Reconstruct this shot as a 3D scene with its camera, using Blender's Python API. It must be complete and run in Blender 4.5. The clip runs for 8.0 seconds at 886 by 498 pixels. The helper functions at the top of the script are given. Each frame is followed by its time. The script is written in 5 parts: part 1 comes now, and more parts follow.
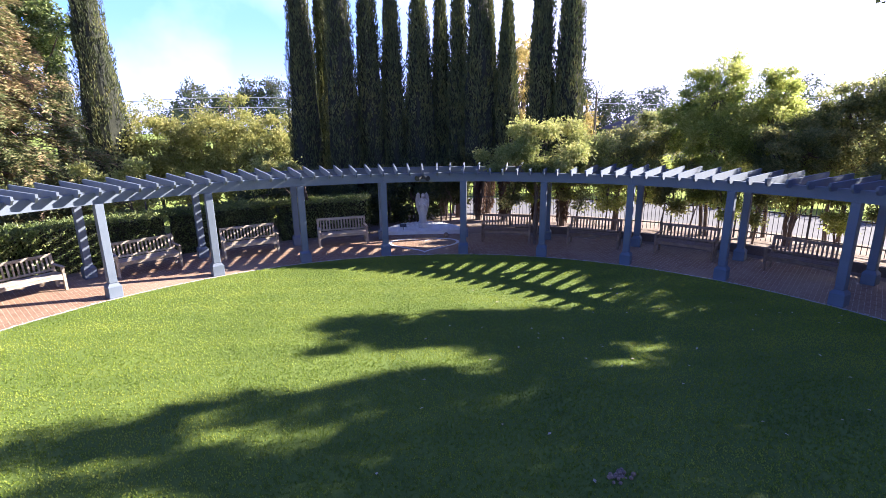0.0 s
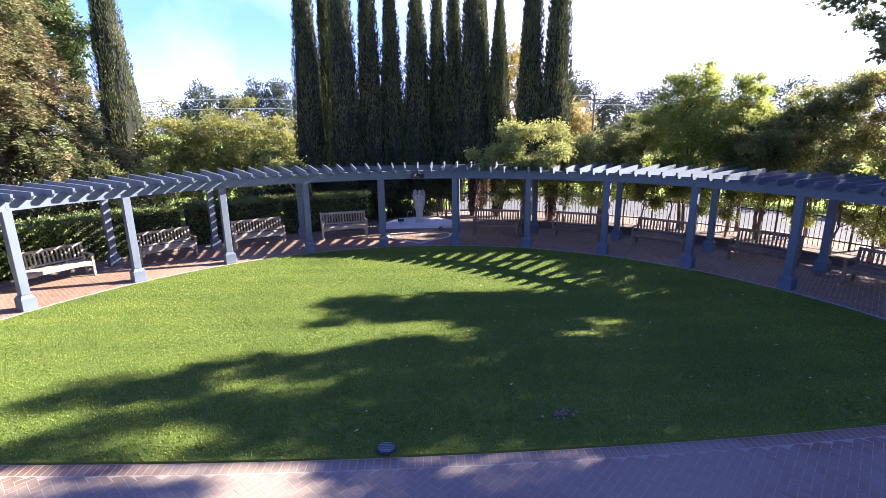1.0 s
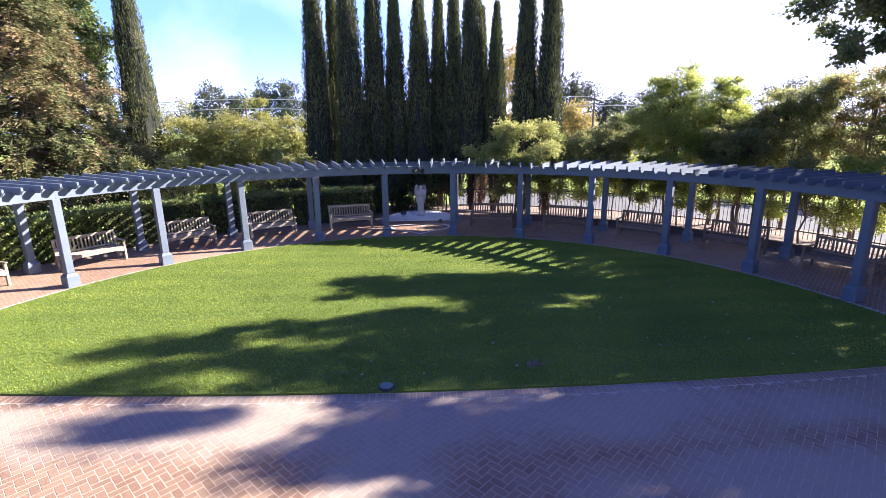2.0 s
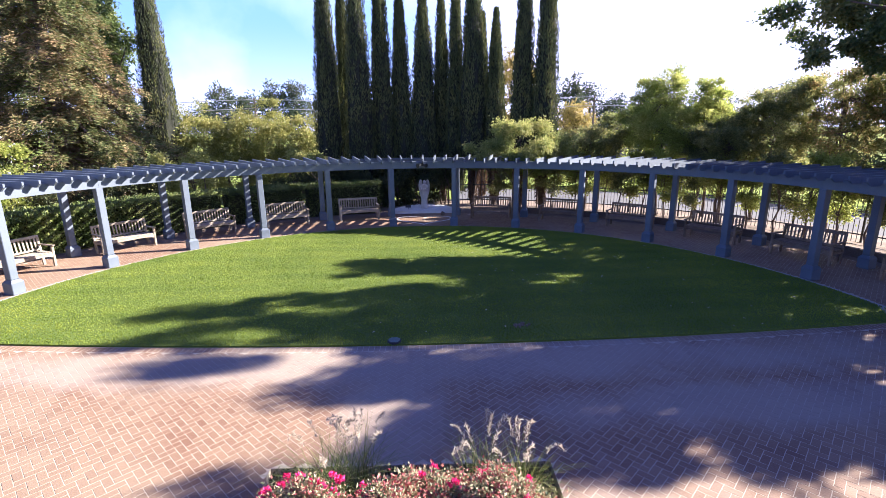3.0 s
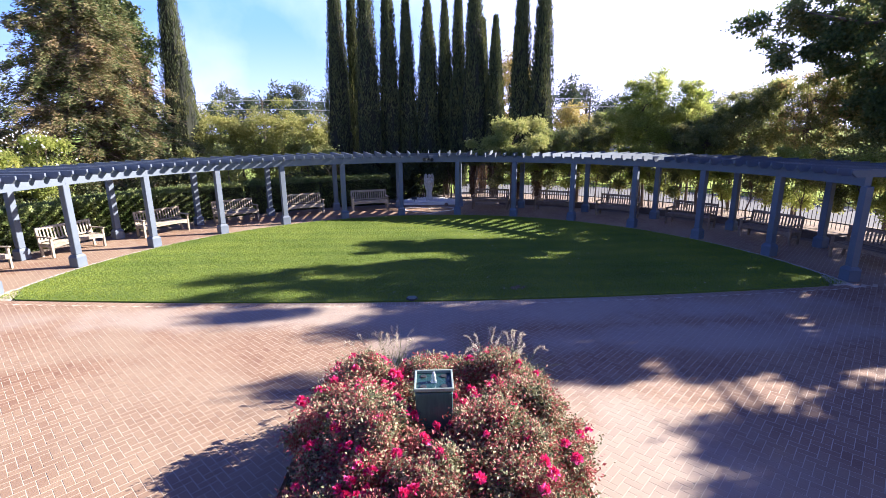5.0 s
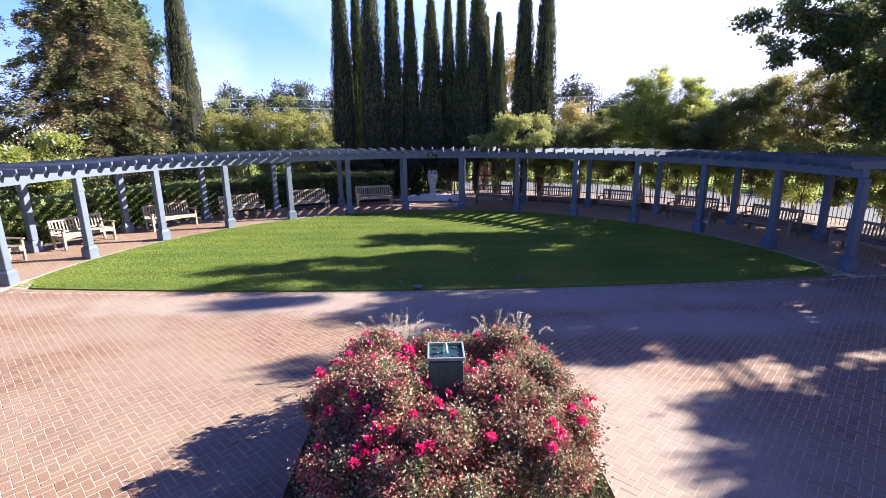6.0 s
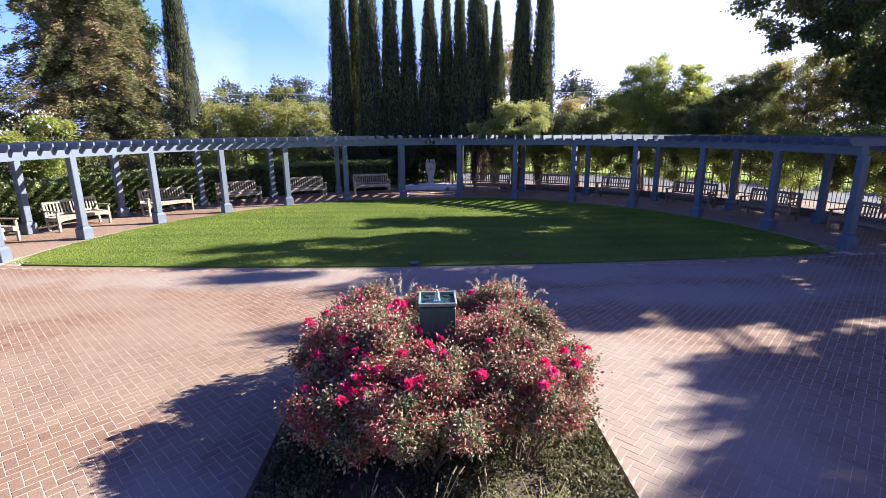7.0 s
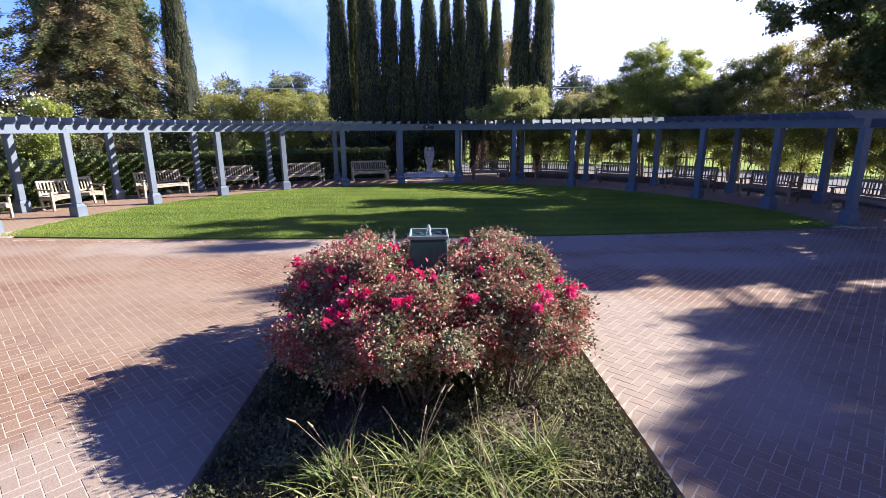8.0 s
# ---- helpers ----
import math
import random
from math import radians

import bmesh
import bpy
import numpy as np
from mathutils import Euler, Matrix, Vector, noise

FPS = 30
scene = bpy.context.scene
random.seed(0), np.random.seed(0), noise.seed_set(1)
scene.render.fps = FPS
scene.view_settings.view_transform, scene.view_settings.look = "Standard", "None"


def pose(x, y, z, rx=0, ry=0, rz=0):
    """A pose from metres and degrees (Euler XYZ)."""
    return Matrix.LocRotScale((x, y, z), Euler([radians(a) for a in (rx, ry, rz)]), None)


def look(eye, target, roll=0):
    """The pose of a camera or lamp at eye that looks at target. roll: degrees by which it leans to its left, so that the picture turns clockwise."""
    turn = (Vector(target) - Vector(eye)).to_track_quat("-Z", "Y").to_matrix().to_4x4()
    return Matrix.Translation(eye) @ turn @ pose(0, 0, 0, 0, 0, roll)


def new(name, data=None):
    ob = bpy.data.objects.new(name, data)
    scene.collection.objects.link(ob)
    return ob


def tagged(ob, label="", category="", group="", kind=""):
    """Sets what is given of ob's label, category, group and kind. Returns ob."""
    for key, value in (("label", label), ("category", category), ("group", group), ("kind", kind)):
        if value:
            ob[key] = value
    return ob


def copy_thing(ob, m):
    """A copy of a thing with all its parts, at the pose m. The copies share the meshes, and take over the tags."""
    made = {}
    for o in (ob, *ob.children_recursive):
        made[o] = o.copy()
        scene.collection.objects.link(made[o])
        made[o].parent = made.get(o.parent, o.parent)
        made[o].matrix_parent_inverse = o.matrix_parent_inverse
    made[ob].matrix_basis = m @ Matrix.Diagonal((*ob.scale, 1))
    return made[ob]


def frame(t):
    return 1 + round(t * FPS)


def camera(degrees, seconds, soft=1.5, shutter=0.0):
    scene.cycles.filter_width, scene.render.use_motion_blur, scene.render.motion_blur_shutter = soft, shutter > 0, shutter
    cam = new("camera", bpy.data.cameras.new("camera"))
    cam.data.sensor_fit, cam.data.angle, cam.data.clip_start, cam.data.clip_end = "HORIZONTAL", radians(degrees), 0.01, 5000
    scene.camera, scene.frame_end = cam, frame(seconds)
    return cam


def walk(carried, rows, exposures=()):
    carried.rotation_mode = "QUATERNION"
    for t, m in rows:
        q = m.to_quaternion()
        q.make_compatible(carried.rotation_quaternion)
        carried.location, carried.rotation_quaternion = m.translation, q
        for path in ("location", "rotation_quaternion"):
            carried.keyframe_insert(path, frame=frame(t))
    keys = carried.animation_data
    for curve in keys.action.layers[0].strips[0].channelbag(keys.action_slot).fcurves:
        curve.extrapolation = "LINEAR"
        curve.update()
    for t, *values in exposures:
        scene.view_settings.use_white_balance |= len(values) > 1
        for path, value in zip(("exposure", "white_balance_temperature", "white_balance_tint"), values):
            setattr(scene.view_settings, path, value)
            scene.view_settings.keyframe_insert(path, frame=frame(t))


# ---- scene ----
cam = camera(85.0, 8.0, soft=0.7)
PATH = [
    (0, (-0.228, 2.044, 4.043), (-0.124, 3.98, 3.551), -0.7),
    (0.5, (-0.032, 1.398, 4.063), (0.056, 3.334, 3.573), -0.7),
    (1, (0.085, 0.671, 4.078), (0.171, 2.608, 3.587), -0.7),
    (1.5, (0.182, -0.05, 4.066), (0.26, 1.888, 3.575), -0.65),
    (3, (0.277, -2.3, 3.93), (0.327, -0.361, 3.443), -0.6),
    (3.5, (0.21, -2.958, 3.875), (0.259, -1.019, 3.389), -0.6),
    (4, (0.12, -3.488, 3.817), (0.175, -1.548, 3.334), -0.55),
    (4.5, (0.06, -3.943, 3.784), (0.117, -2.003, 3.302), -0.5),
    (6, (-0.134, -4.565, 3.606), (-0.085, -2.625, 3.124), -0.5),
    (6.5, (-0.107, -4.6, 3.371), (-0.055, -2.66, 2.888), -0.5),
    (7, (-0.06, -4.612, 3.05), (-0.009, -2.672, 2.567), -0.45),
    (7.5, (-0.016, -4.624, 2.705), (0.036, -2.684, 2.224), -0.4),
    (8, (0.02, -4.631, 2.374), (0.07, -2.69, 1.894), -0.4),
]
walk(cam, [(t, look(eye, target, roll)) for t, eye, target, roll in PATH], exposures=[(0, 1.42, 4780, 26), (2, 1.34, 4770, 26), (4.5, 1.1, 4750, 25), (6.5, 0.97, 4700, 24), (8, 0.78, 4650, 23)])

# ---------- world and light ----------
SUN_DIR = Vector((1.0, 0.22, 0.545)).normalized()
world = bpy.data.worlds.new("sky")
scene.world = world
world.use_nodes = True
wn, wl = world.node_tree.nodes, world.node_tree.links
wn.clear()
sky = wn.new("ShaderNodeTexSky")
sky.sky_type = "NISHITA"
sky.sun_disc = False
sky.sun_elevation = math.asin(SUN_DIR.z)
sky.sun_rotation = math.atan2(SUN_DIR.x, SUN_DIR.y)
sky.air_density, sky.dust_density, sky.ozone_density = 1.0, 1.0, 2.0
bg = wn.new("ShaderNodeBackground")
bg.inputs["Strength"].default_value = 0.043
wout = wn.new("ShaderNodeOutputWorld")
# near the horizon: clear blue away from the sun, thin bright haze towards it and low down
coord, dotn, sep = wn.new("ShaderNodeTexCoord"), wn.new("ShaderNodeVectorMath"), wn.new("ShaderNodeSeparateXYZ")
dotn.operation = "DOT_PRODUCT"
dotn.inputs[1].default_value = SUN_DIR
wl.new(coord.outputs["Generated"], dotn.inputs[0]), wl.new(coord.outputs["Generated"], sep.inputs[0])
ranges = []
for source, a0, a1, b0, b1 in ((dotn.outputs["Value"], 0.1, 0.62, 0.0, 1.0), (sep.outputs["Z"], 0.02, 0.2, 0.4, 0.0), (sep.outputs["Z"], 0.25, 0.55, 1.0, 0.0)):
    mr = wn.new("ShaderNodeMapRange")
    mr.interpolation_type = "SMOOTHSTEP"
    for key, value in (("From Min", a0), ("From Max", a1), ("To Min", b0), ("To Max", b1)):
        mr.inputs[key].default_value = value
    wl.new(source, mr.inputs[0])
    ranges.append(mr)
cloud, cloud_fac = wn.new("ShaderNodeTexNoise"), wn.new("ShaderNodeMapRange")
cloud.inputs["Scale"].default_value, cloud.inputs["Detail"].default_value = 4.0, 6
cloud_fac.inputs["From Min"].default_value, cloud_fac.inputs["From Max"].default_value = 0.5, 0.72
cloud_fac.inputs["To Max"].default_value = 0.3
wl.new(coord.outputs["Generated"], cloud.inputs["Vector"]), wl.new(cloud.outputs[0], cloud_fac.inputs[0])
add1, add2 = wn.new("ShaderNodeMath"), wn.new("ShaderNodeMath")
add1.use_clamp = add2.use_clamp = True
wl.new(ranges[0].outputs[0], add1.inputs[0]), wl.new(ranges[1].outputs[0], add1.inputs[1])
wl.new(add1.outputs[0], add2.inputs[0]), wl.new(cloud_fac.outputs[0], add2.inputs[1])
haze, veil = wn.new("ShaderNodeMix"), wn.new("ShaderNodeMix")
haze.data_type = veil.data_type = "RGBA"
haze.inputs[6].default_value, haze.inputs[7].default_value = (5.6, 8.3, 14.5, 1), (21.5, 18.9, 20.0, 1)
wl.new(add2.outputs[0], haze.inputs[0]), wl.new(haze.outputs[2], veil.inputs[7])
deep = wn.new("ShaderNodeMix")
deep.data_type, deep.blend_type = "RGBA", "MULTIPLY"
deep.inputs[0].default_value, deep.inputs[7].default_value = 1.0, (0.74, 0.79, 1.6, 1)
wl.new(sky.outputs[0], deep.inputs[6])
wl.new(ranges[2].outputs[0], veil.inputs[0]), wl.new(deep.outputs[2], veil.inputs[6])
wl.new(veil.outputs[2], bg.inputs[0])
wl.new(bg.outputs[0], wout.inputs[0])

sun = new("sun", bpy.data.lights.new("sun", "SUN"))
sun.data.energy = 10.8
sun.data.angle = radians(0.55)
sun.data.color = (1.0, 0.80, 0.48)
sun.matrix_world = look(SUN_DIR * 60, (0, 0, 0))


# ---------- materials ----------
def node_mat(name):
    m = bpy.data.materials.new(name)
    m.use_nodes = True
    n, l = m.node_tree.nodes, m.node_tree.links
    return m, n, l, n["Principled BSDF"]


def ramp(n, stops):
    r = n.new("ShaderNodeValToRGB")
    while len(r.color_ramp.elements) < len(stops):
        r.color_ramp.elements.new(0.5)
    for e, (p, c) in zip(r.color_ramp.elements, stops):
        e.position, e.color = p, (*c, 1)
    return r


def surface(name, dark, light, rough=0.8, fine=60.0, coarse=3.0, bump=0.3, metal=0.0, per_object=0.0, wear=None, stretch=None):
    """Two scales of variation, bump and optional tint per object."""
    m, n, l, b = node_mat(name)
    tc = n.new("ShaderNodeTexCoord")
    src = tc.outputs["Object"]
    if stretch:
        mp = n.new("ShaderNodeMapping")
        mp.inputs["Scale"].default_value = stretch
        l.new(src, mp.inputs[0])
        src = mp.outputs[0]
    n1, n2 = n.new("ShaderNodeTexNoise"), n.new("ShaderNodeTexNoise")
    n1.inputs["Scale"].default_value, n2.inputs["Scale"].default_value = fine, coarse
    n1.inputs["Detail"].default_value = n2.inputs["Detail"].default_value = 6
    l.new(src, n1.inputs["Vector"]), l.new(tc.outputs["Object"], n2.inputs["Vector"])
    mix = n.new("ShaderNodeMath")
    mix.operation = "MULTIPLY_ADD"
    mix.inputs[1].default_value = 0.5
    l.new(n1.outputs[0], mix.inputs[0])
    half = n.new("ShaderNodeMath")
    half.operation = "MULTIPLY"
    half.inputs[1].default_value = 0.5
    l.new(n2.outputs[0], half.inputs[0]), l.new(half.outputs[0], mix.inputs[2])
    value = mix.outputs[0]
    if per_object:
        info = n.new("ShaderNodeObjectInfo")
        ad = n.new("ShaderNodeMath")
        ad.operation = "MULTIPLY_ADD"
        ad.inputs[1].default_value = per_object
        l.new(info.outputs["Random"], ad.inputs[0])
        sb = n.new("ShaderNodeMath")
        sb.operation = "SUBTRACT"
        sb.inputs[1].default_value = per_object / 2
        l.new(value, sb.inputs[0]), l.new(sb.outputs[0], ad.inputs[2])
        value = ad.outputs[0]
    r = ramp(n, [(0.3, dark), (0.7, light)] + ([(0.78, wear)] if wear else []))
    l.new(value, r.inputs[0]), l.new(r.outputs[0], b.inputs["Base Color"])
    b.inputs["Roughness"].default_value, b.inputs["Metallic"].default_value = rough, metal
    bp = n.new("ShaderNodeBump")
    bp.inputs["Strength"].default_value, bp.inputs["Distance"].default_value = bump, 0.01
    l.new(n1.outputs[0], bp.inputs["Height"]), l.new(bp.outputs[0], b.inputs["Normal"])
    return m


def leafy(name, stops, translucent=0.35, rough=0.55, patch=1.2, gain=0.35):
    """Leaves: colour by leaf and by patches of the plant, light passing through."""
    m, n, l, b = node_mat(name)
    geo, tc = n.new("ShaderNodeNewGeometry"), n.new("ShaderNodeTexCoord")
    nz = n.new("ShaderNodeTexNoise")
    nz.inputs["Scale"].default_value = patch
    nz.inputs["Detail"].default_value = 3
    l.new(tc.outputs["Object"], nz.inputs["Vector"])
    a = n.new("ShaderNodeMath")
    a.operation = "MULTIPLY_ADD"
    a.inputs[1].default_value = gain
    l.new(geo.outputs["Random Per Island"], a.inputs[0])
    c = n.new("ShaderNodeMath")
    c.operation = "MULTIPLY_ADD"
    c.inputs[1].default_value, c.inputs[2].default_value = 1.5, -0.25 - gain / 2
    l.new(nz.outputs[0], c.inputs[0]), l.new(c.outputs[0], a.inputs[2])
    r = ramp(n, stops)
    l.new(a.outputs[0], r.inputs[0]), l.new(r.outputs[0], b.inputs["Base Color"])
    b.inputs["Roughness"].default_value = rough
    b.inputs["Specular IOR Level"].default_value = 0.35
    tr, mx = n.new("ShaderNodeBsdfTranslucent"), n.new("ShaderNodeMixShader")
    mx.inputs[0].default_value = translucent
    l.new(r.outputs[0], tr.inputs[0])
    l.new(b.outputs[0], mx.inputs[1]), l.new(tr.outputs[0], mx.inputs[2])
    l.new(mx.outputs[0], n["Material Output"].inputs[0])
    return m


M_PAINT = surface("blue_grey_paint", (0.092, 0.113, 0.146), (0.140, 0.162, 0.192), 0.6, 90, 2.5, 0.15)
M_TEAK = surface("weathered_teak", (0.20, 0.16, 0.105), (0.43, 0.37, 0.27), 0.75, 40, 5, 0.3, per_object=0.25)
# browner copy of the teak, with the trees' shade darkened into its colour
M_TEAKSHADED = surface("shaded_brown_teak", (0.11, 0.07, 0.04), (0.29, 0.20, 0.125), 0.7, 40, 5, 0.3, per_object=0.25)
M_CONCRETE = surface("pale_concrete", (0.34, 0.31, 0.29), (0.50, 0.46, 0.43), 0.85, 70, 2.0, 0.3)
M_BRICK = surface("red_brick", (0.178, 0.096, 0.052), (0.280, 0.186, 0.108), 0.75, 45, 0.6, 0.3, per_object=0.3, wear=(0.33, 0.24, 0.15))
M_JOINT = surface("sandy_joint", (0.42, 0.355, 0.25), (0.57, 0.49, 0.36), 0.95, 120, 2.0, 0.2)
M_SOIL = surface("dark_soil", (0.05, 0.033, 0.022), (0.14, 0.10, 0.07), 0.95, 30, 2.0, 0.8)
M_MULCH = surface("leaf_mulch", (0.12, 0.085, 0.055), (0.34, 0.26, 0.18), 0.95, 35, 1.2, 0.8)
M_TURF = surface("turf", (0.075, 0.115, 0.007), (0.13, 0.175, 0.012), 0.9, 50, 0.8, 0.6)
M_FIELD = surface("field_grass", (0.16, 0.22, 0.04), (0.27, 0.32, 0.07), 1.0, 8, 0.15, 0.5)
M_FIELD.node_tree.nodes["Principled BSDF"].inputs["Specular IOR Level"].default_value = 0.05
M_STREET = surface("pale_street", (0.12, 0.118, 0.115), (0.18, 0.176, 0.17), 0.85, 20, 0.6, 0.2)
M_STREET.node_tree.nodes["Principled BSDF"].inputs["Specular IOR Level"].default_value = 0.2
M_MARBLE = surface("white_stone", (0.55, 0.54, 0.50), (0.78, 0.76, 0.71), 0.7, 40, 4, 0.4)
M_STATUE = surface("statue_stone", (0.42, 0.40, 0.36), (0.64, 0.61, 0.55), 0.75, 30, 5, 0.3)
M_BRONZE = surface("patinated_copper", (0.04, 0.10, 0.095), (0.10, 0.21, 0.19), 0.5, 14, 3, 0.2, metal=0.35, stretch=(3, 3, 0.4))
M_RIM = surface("pale_rim", (0.17, 0.22, 0.20), (0.28, 0.33, 0.29), 0.5, 60, 6, 0.2)
M_IRON = surface("dark_iron", (0.03, 0.032, 0.035), (0.07, 0.07, 0.07), 0.5, 50, 4, 0.2, metal=0.4)
M_BARK = surface("bark", (0.07, 0.05, 0.036), (0.2, 0.15, 0.11), 0.95, 22, 3, 0.9, stretch=(3, 3, 0.5))
M_TIMBER = surface("old_timber", (0.08, 0.06, 0.045), (0.19, 0.14, 0.1), 0.9, 30, 3, 0.5)
M_ROOF = surface("roof_tiles", (0.10, 0.085, 0.08), (0.18, 0.15, 0.13), 0.85, 6, 1, 0.4)
M_STUCCO = surface("stucco", (0.30, 0.26, 0.22), (0.42, 0.37, 0.31), 0.9, 20, 1, 0.2)
M_GRASS = leafy("grass_blades", [(0.1, (0.104, 0.158, 0.011)), (0.5, (0.188, 0.255, 0.018)), (1.0, (0.32, 0.365, 0.038))], 0.35, 0.6, 0.45, 0.55)
gn, gl = M_GRASS.node_tree.nodes, M_GRASS.node_tree.links
stripe, stripe_add = gn.new("ShaderNodeTexWave"), gn.new("ShaderNodeMath")
stripe.bands_direction = "Y"
stripe.inputs["Scale"].default_value, stripe.inputs["Distortion"].default_value, stripe.inputs["Detail"].default_value = 0.33, 2.5, 3
stripe_add.operation = "MULTIPLY_ADD"
stripe_add.inputs[1].default_value = 0.22
grass_ramp = [q for q in gn if q.type == "VALTORGB"][0]
gl.new(gn.new("ShaderNodeNewGeometry").outputs["Position"], stripe.inputs[0])
gl.new(grass_ramp.inputs[0].links[0].from_socket, stripe_add.inputs[2]), gl.new(stripe.outputs["Fac"], stripe_add.inputs[0])
gl.new(stripe_add.outputs[0], grass_ramp.inputs[0])
M_CYPRESS = leafy("cypress_leaf", [(0.1, (0.045, 0.056, 0.022)), (0.55, (0.092, 0.108, 0.036)), (0.9, (0.20, 0.19, 0.055))], 0.25, 0.65, 1.0, 0.5)
# near-black colour standing in for the shade deep inside dense foliage
M_INNERSHADE = surface("inner_foliage_shade", (0.014, 0.016, 0.009), (0.034, 0.036, 0.018), 0.95, 12, 2, 0.9)
# dark finish of the added light blocker, so that it bounces little
M_BLOCKER = surface("dark_light_blocker", (0.025, 0.035, 0.014), (0.07, 0.09, 0.035), 0.95, 14, 1.5, 0.9)
M_HEDGE = leafy("hedge_leaf", [(0.1, (0.07, 0.10, 0.025)), (0.5, (0.16, 0.21, 0.05)), (0.92, (0.38, 0.40, 0.13))], 0.35, 0.42, 1.6, 0.6)
M_REDWOOD = leafy("redwood_leaf", [(0.05, (0.05, 0.08, 0.025)), (0.40, (0.15, 0.17, 0.05)), (0.60, (0.25, 0.21, 0.085)), (0.92, (0.38, 0.26, 0.125))], 0.35, 0.7, 0.45, 0.45)
M_YELLOW = leafy("yellow_green_leaf", [(0.05, (0.19, 0.21, 0.05)), (0.5, (0.35, 0.35, 0.09)), (0.9, (0.50, 0.45, 0.135))], 0.45, 0.6, 0.5, 0.45)
M_LIGHT = leafy("light_leaf", [(0.05, (0.20, 0.24, 0.05)), (0.5, (0.40, 0.45, 0.09)), (0.9, (0.64, 0.60, 0.17))], 0.66, 0.45, 0.8, 0.55)
M_DARKLEAF = leafy("dark_leaf", [(0.05, (0.13, 0.16, 0.06)), (0.5, (0.27, 0.29, 0.10)), (0.9, (0.50, 0.45, 0.15))], 0.7, 0.4, 0.9, 0.6)
M_AUTUMN = leafy("bronze_tipped_leaf", [(0.05, (0.14, 0.17, 0.05)), (0.55, (0.30, 0.30, 0.09)), (0.9, (0.50, 0.33, 0.14))], 0.7, 0.45, 0.8, 0.6)
M_MAPLE = leafy("maple_leaf", [(0.05, (0.07, 0.105, 0.04)), (0.5, (0.14, 0.185, 0.06)), (0.9, (0.32, 0.29, 0.09))], 0.55, 0.4, 0.6, 0.5)
M_FARLEAF = leafy("far_leaf", [(0.05, (0.06, 0.085, 0.05)), (0.5, (0.11, 0.13, 0.07)), (0.9, (0.22, 0.18, 0.11))], 0.25, 0.8, 0.2, 0.4)
M_GOLD = leafy("golden_leaf", [(0.05, (0.20, 0.17, 0.04)), (0.5, (0.40, 0.32, 0.09)), (0.9, (0.56, 0.46, 0.17))], 0.5, 0.6, 0.6, 0.4)
M_ROSELEAF = leafy("rose_leaf", [(0.05, (0.06, 0.085, 0.04)), (0.28, (0.22, 0.23, 0.11)), (0.44, (0.44, 0.41, 0.23)), (0.54, (0.42, 0.30, 0.18)), (0.62, (0.34, 0.085, 0.08)), (0.95, (0.50, 0.16, 0.145))], 0.2, 0.6, 3.4, 0.6)
M_VINE = leafy("vine_leaf", [(0.05, (0.17, 0.21, 0.045)), (0.5, (0.36, 0.38, 0.095)), (0.9, (0.58, 0.54, 0.19))], 0.5, 0.55, 1.4, 0.5)
M_STRAP = leafy("strap_leaf", [(0.05, (0.08, 0.11, 0.025)), (0.5, (0.19, 0.23, 0.05)), (0.9, (0.40, 0.36, 0.14))], 0.3, 0.6, 1.5, 0.8)
M_PLUME = leafy("dry_plume", [(0.1, (0.45, 0.38, 0.27)), (0.9, (0.72, 0.64, 0.5))], 0.4, 0.8, 2, 0.6)
M_STALK = leafy("dry_stalk", [(0.1, (0.20, 0.15, 0.09)), (0.9, (0.40, 0.32, 0.20))], 0.2, 0.8, 2, 0.6)
M_DEAD = leafy("dead_cypress_spray", [(0.1, (0.06, 0.037, 0.024)), (0.9, (0.16, 0.10, 0.06))], 0.25, 0.85, 2, 0.6)
M_COVER = leafy("ground_cover", [(0.05, (0.05, 0.055, 0.022)), (0.5, (0.15, 0.15, 0.062)), (0.9, (0.36, 0.32, 0.17))], 0.3, 0.7, 2.2, 0.5)
M_BLOOM = leafy("rose_petal", [(0.1, (0.62, 0.012, 0.08)), (0.5, (0.78, 0.04, 0.22)), (0.9, (0.86, 0.18, 0.5))], 0.3, 0.6, 1.5, 0.5)
M_WHITEBLOOM = leafy("white_petal", [(0.1, (0.7, 0.68, 0.6)), (0.9, (0.85, 0.84, 0.8))], 0.3, 0.6, 2, 0.4)


def water_mat():
    m, n, l, b = node_mat("dark_water")
    b.inputs["Base Color"].default_value = (0.02, 0.05, 0.05, 1)
    b.inputs["Roughness"].default_value = 0.04
    nz, bp = n.new("ShaderNodeTexNoise"), n.new("ShaderNodeBump")
    nz.inputs["Scale"].default_value = 25
    bp.inputs["Strength"].default_value, bp.inputs["Distance"].default_value = 0.5, 0.01
    l.new(nz.outputs[0], bp.inputs["Height"]), l.new(bp.outputs[0], b.inputs["Normal"])
    return m


def jet_mat():
    m, n, l, b = node_mat("water_jet")
    b.inputs["Base Color"].default_value = (0.9, 0.95, 1.0, 1)
    b.inputs["Roughness"].default_value = 0.1
    b.inputs["Transmission Weight"].default_value = 0.7
    b.inputs["IOR"].default_value = 1.33
    return m


M_WATER, M_JET = water_mat(), jet_mat()


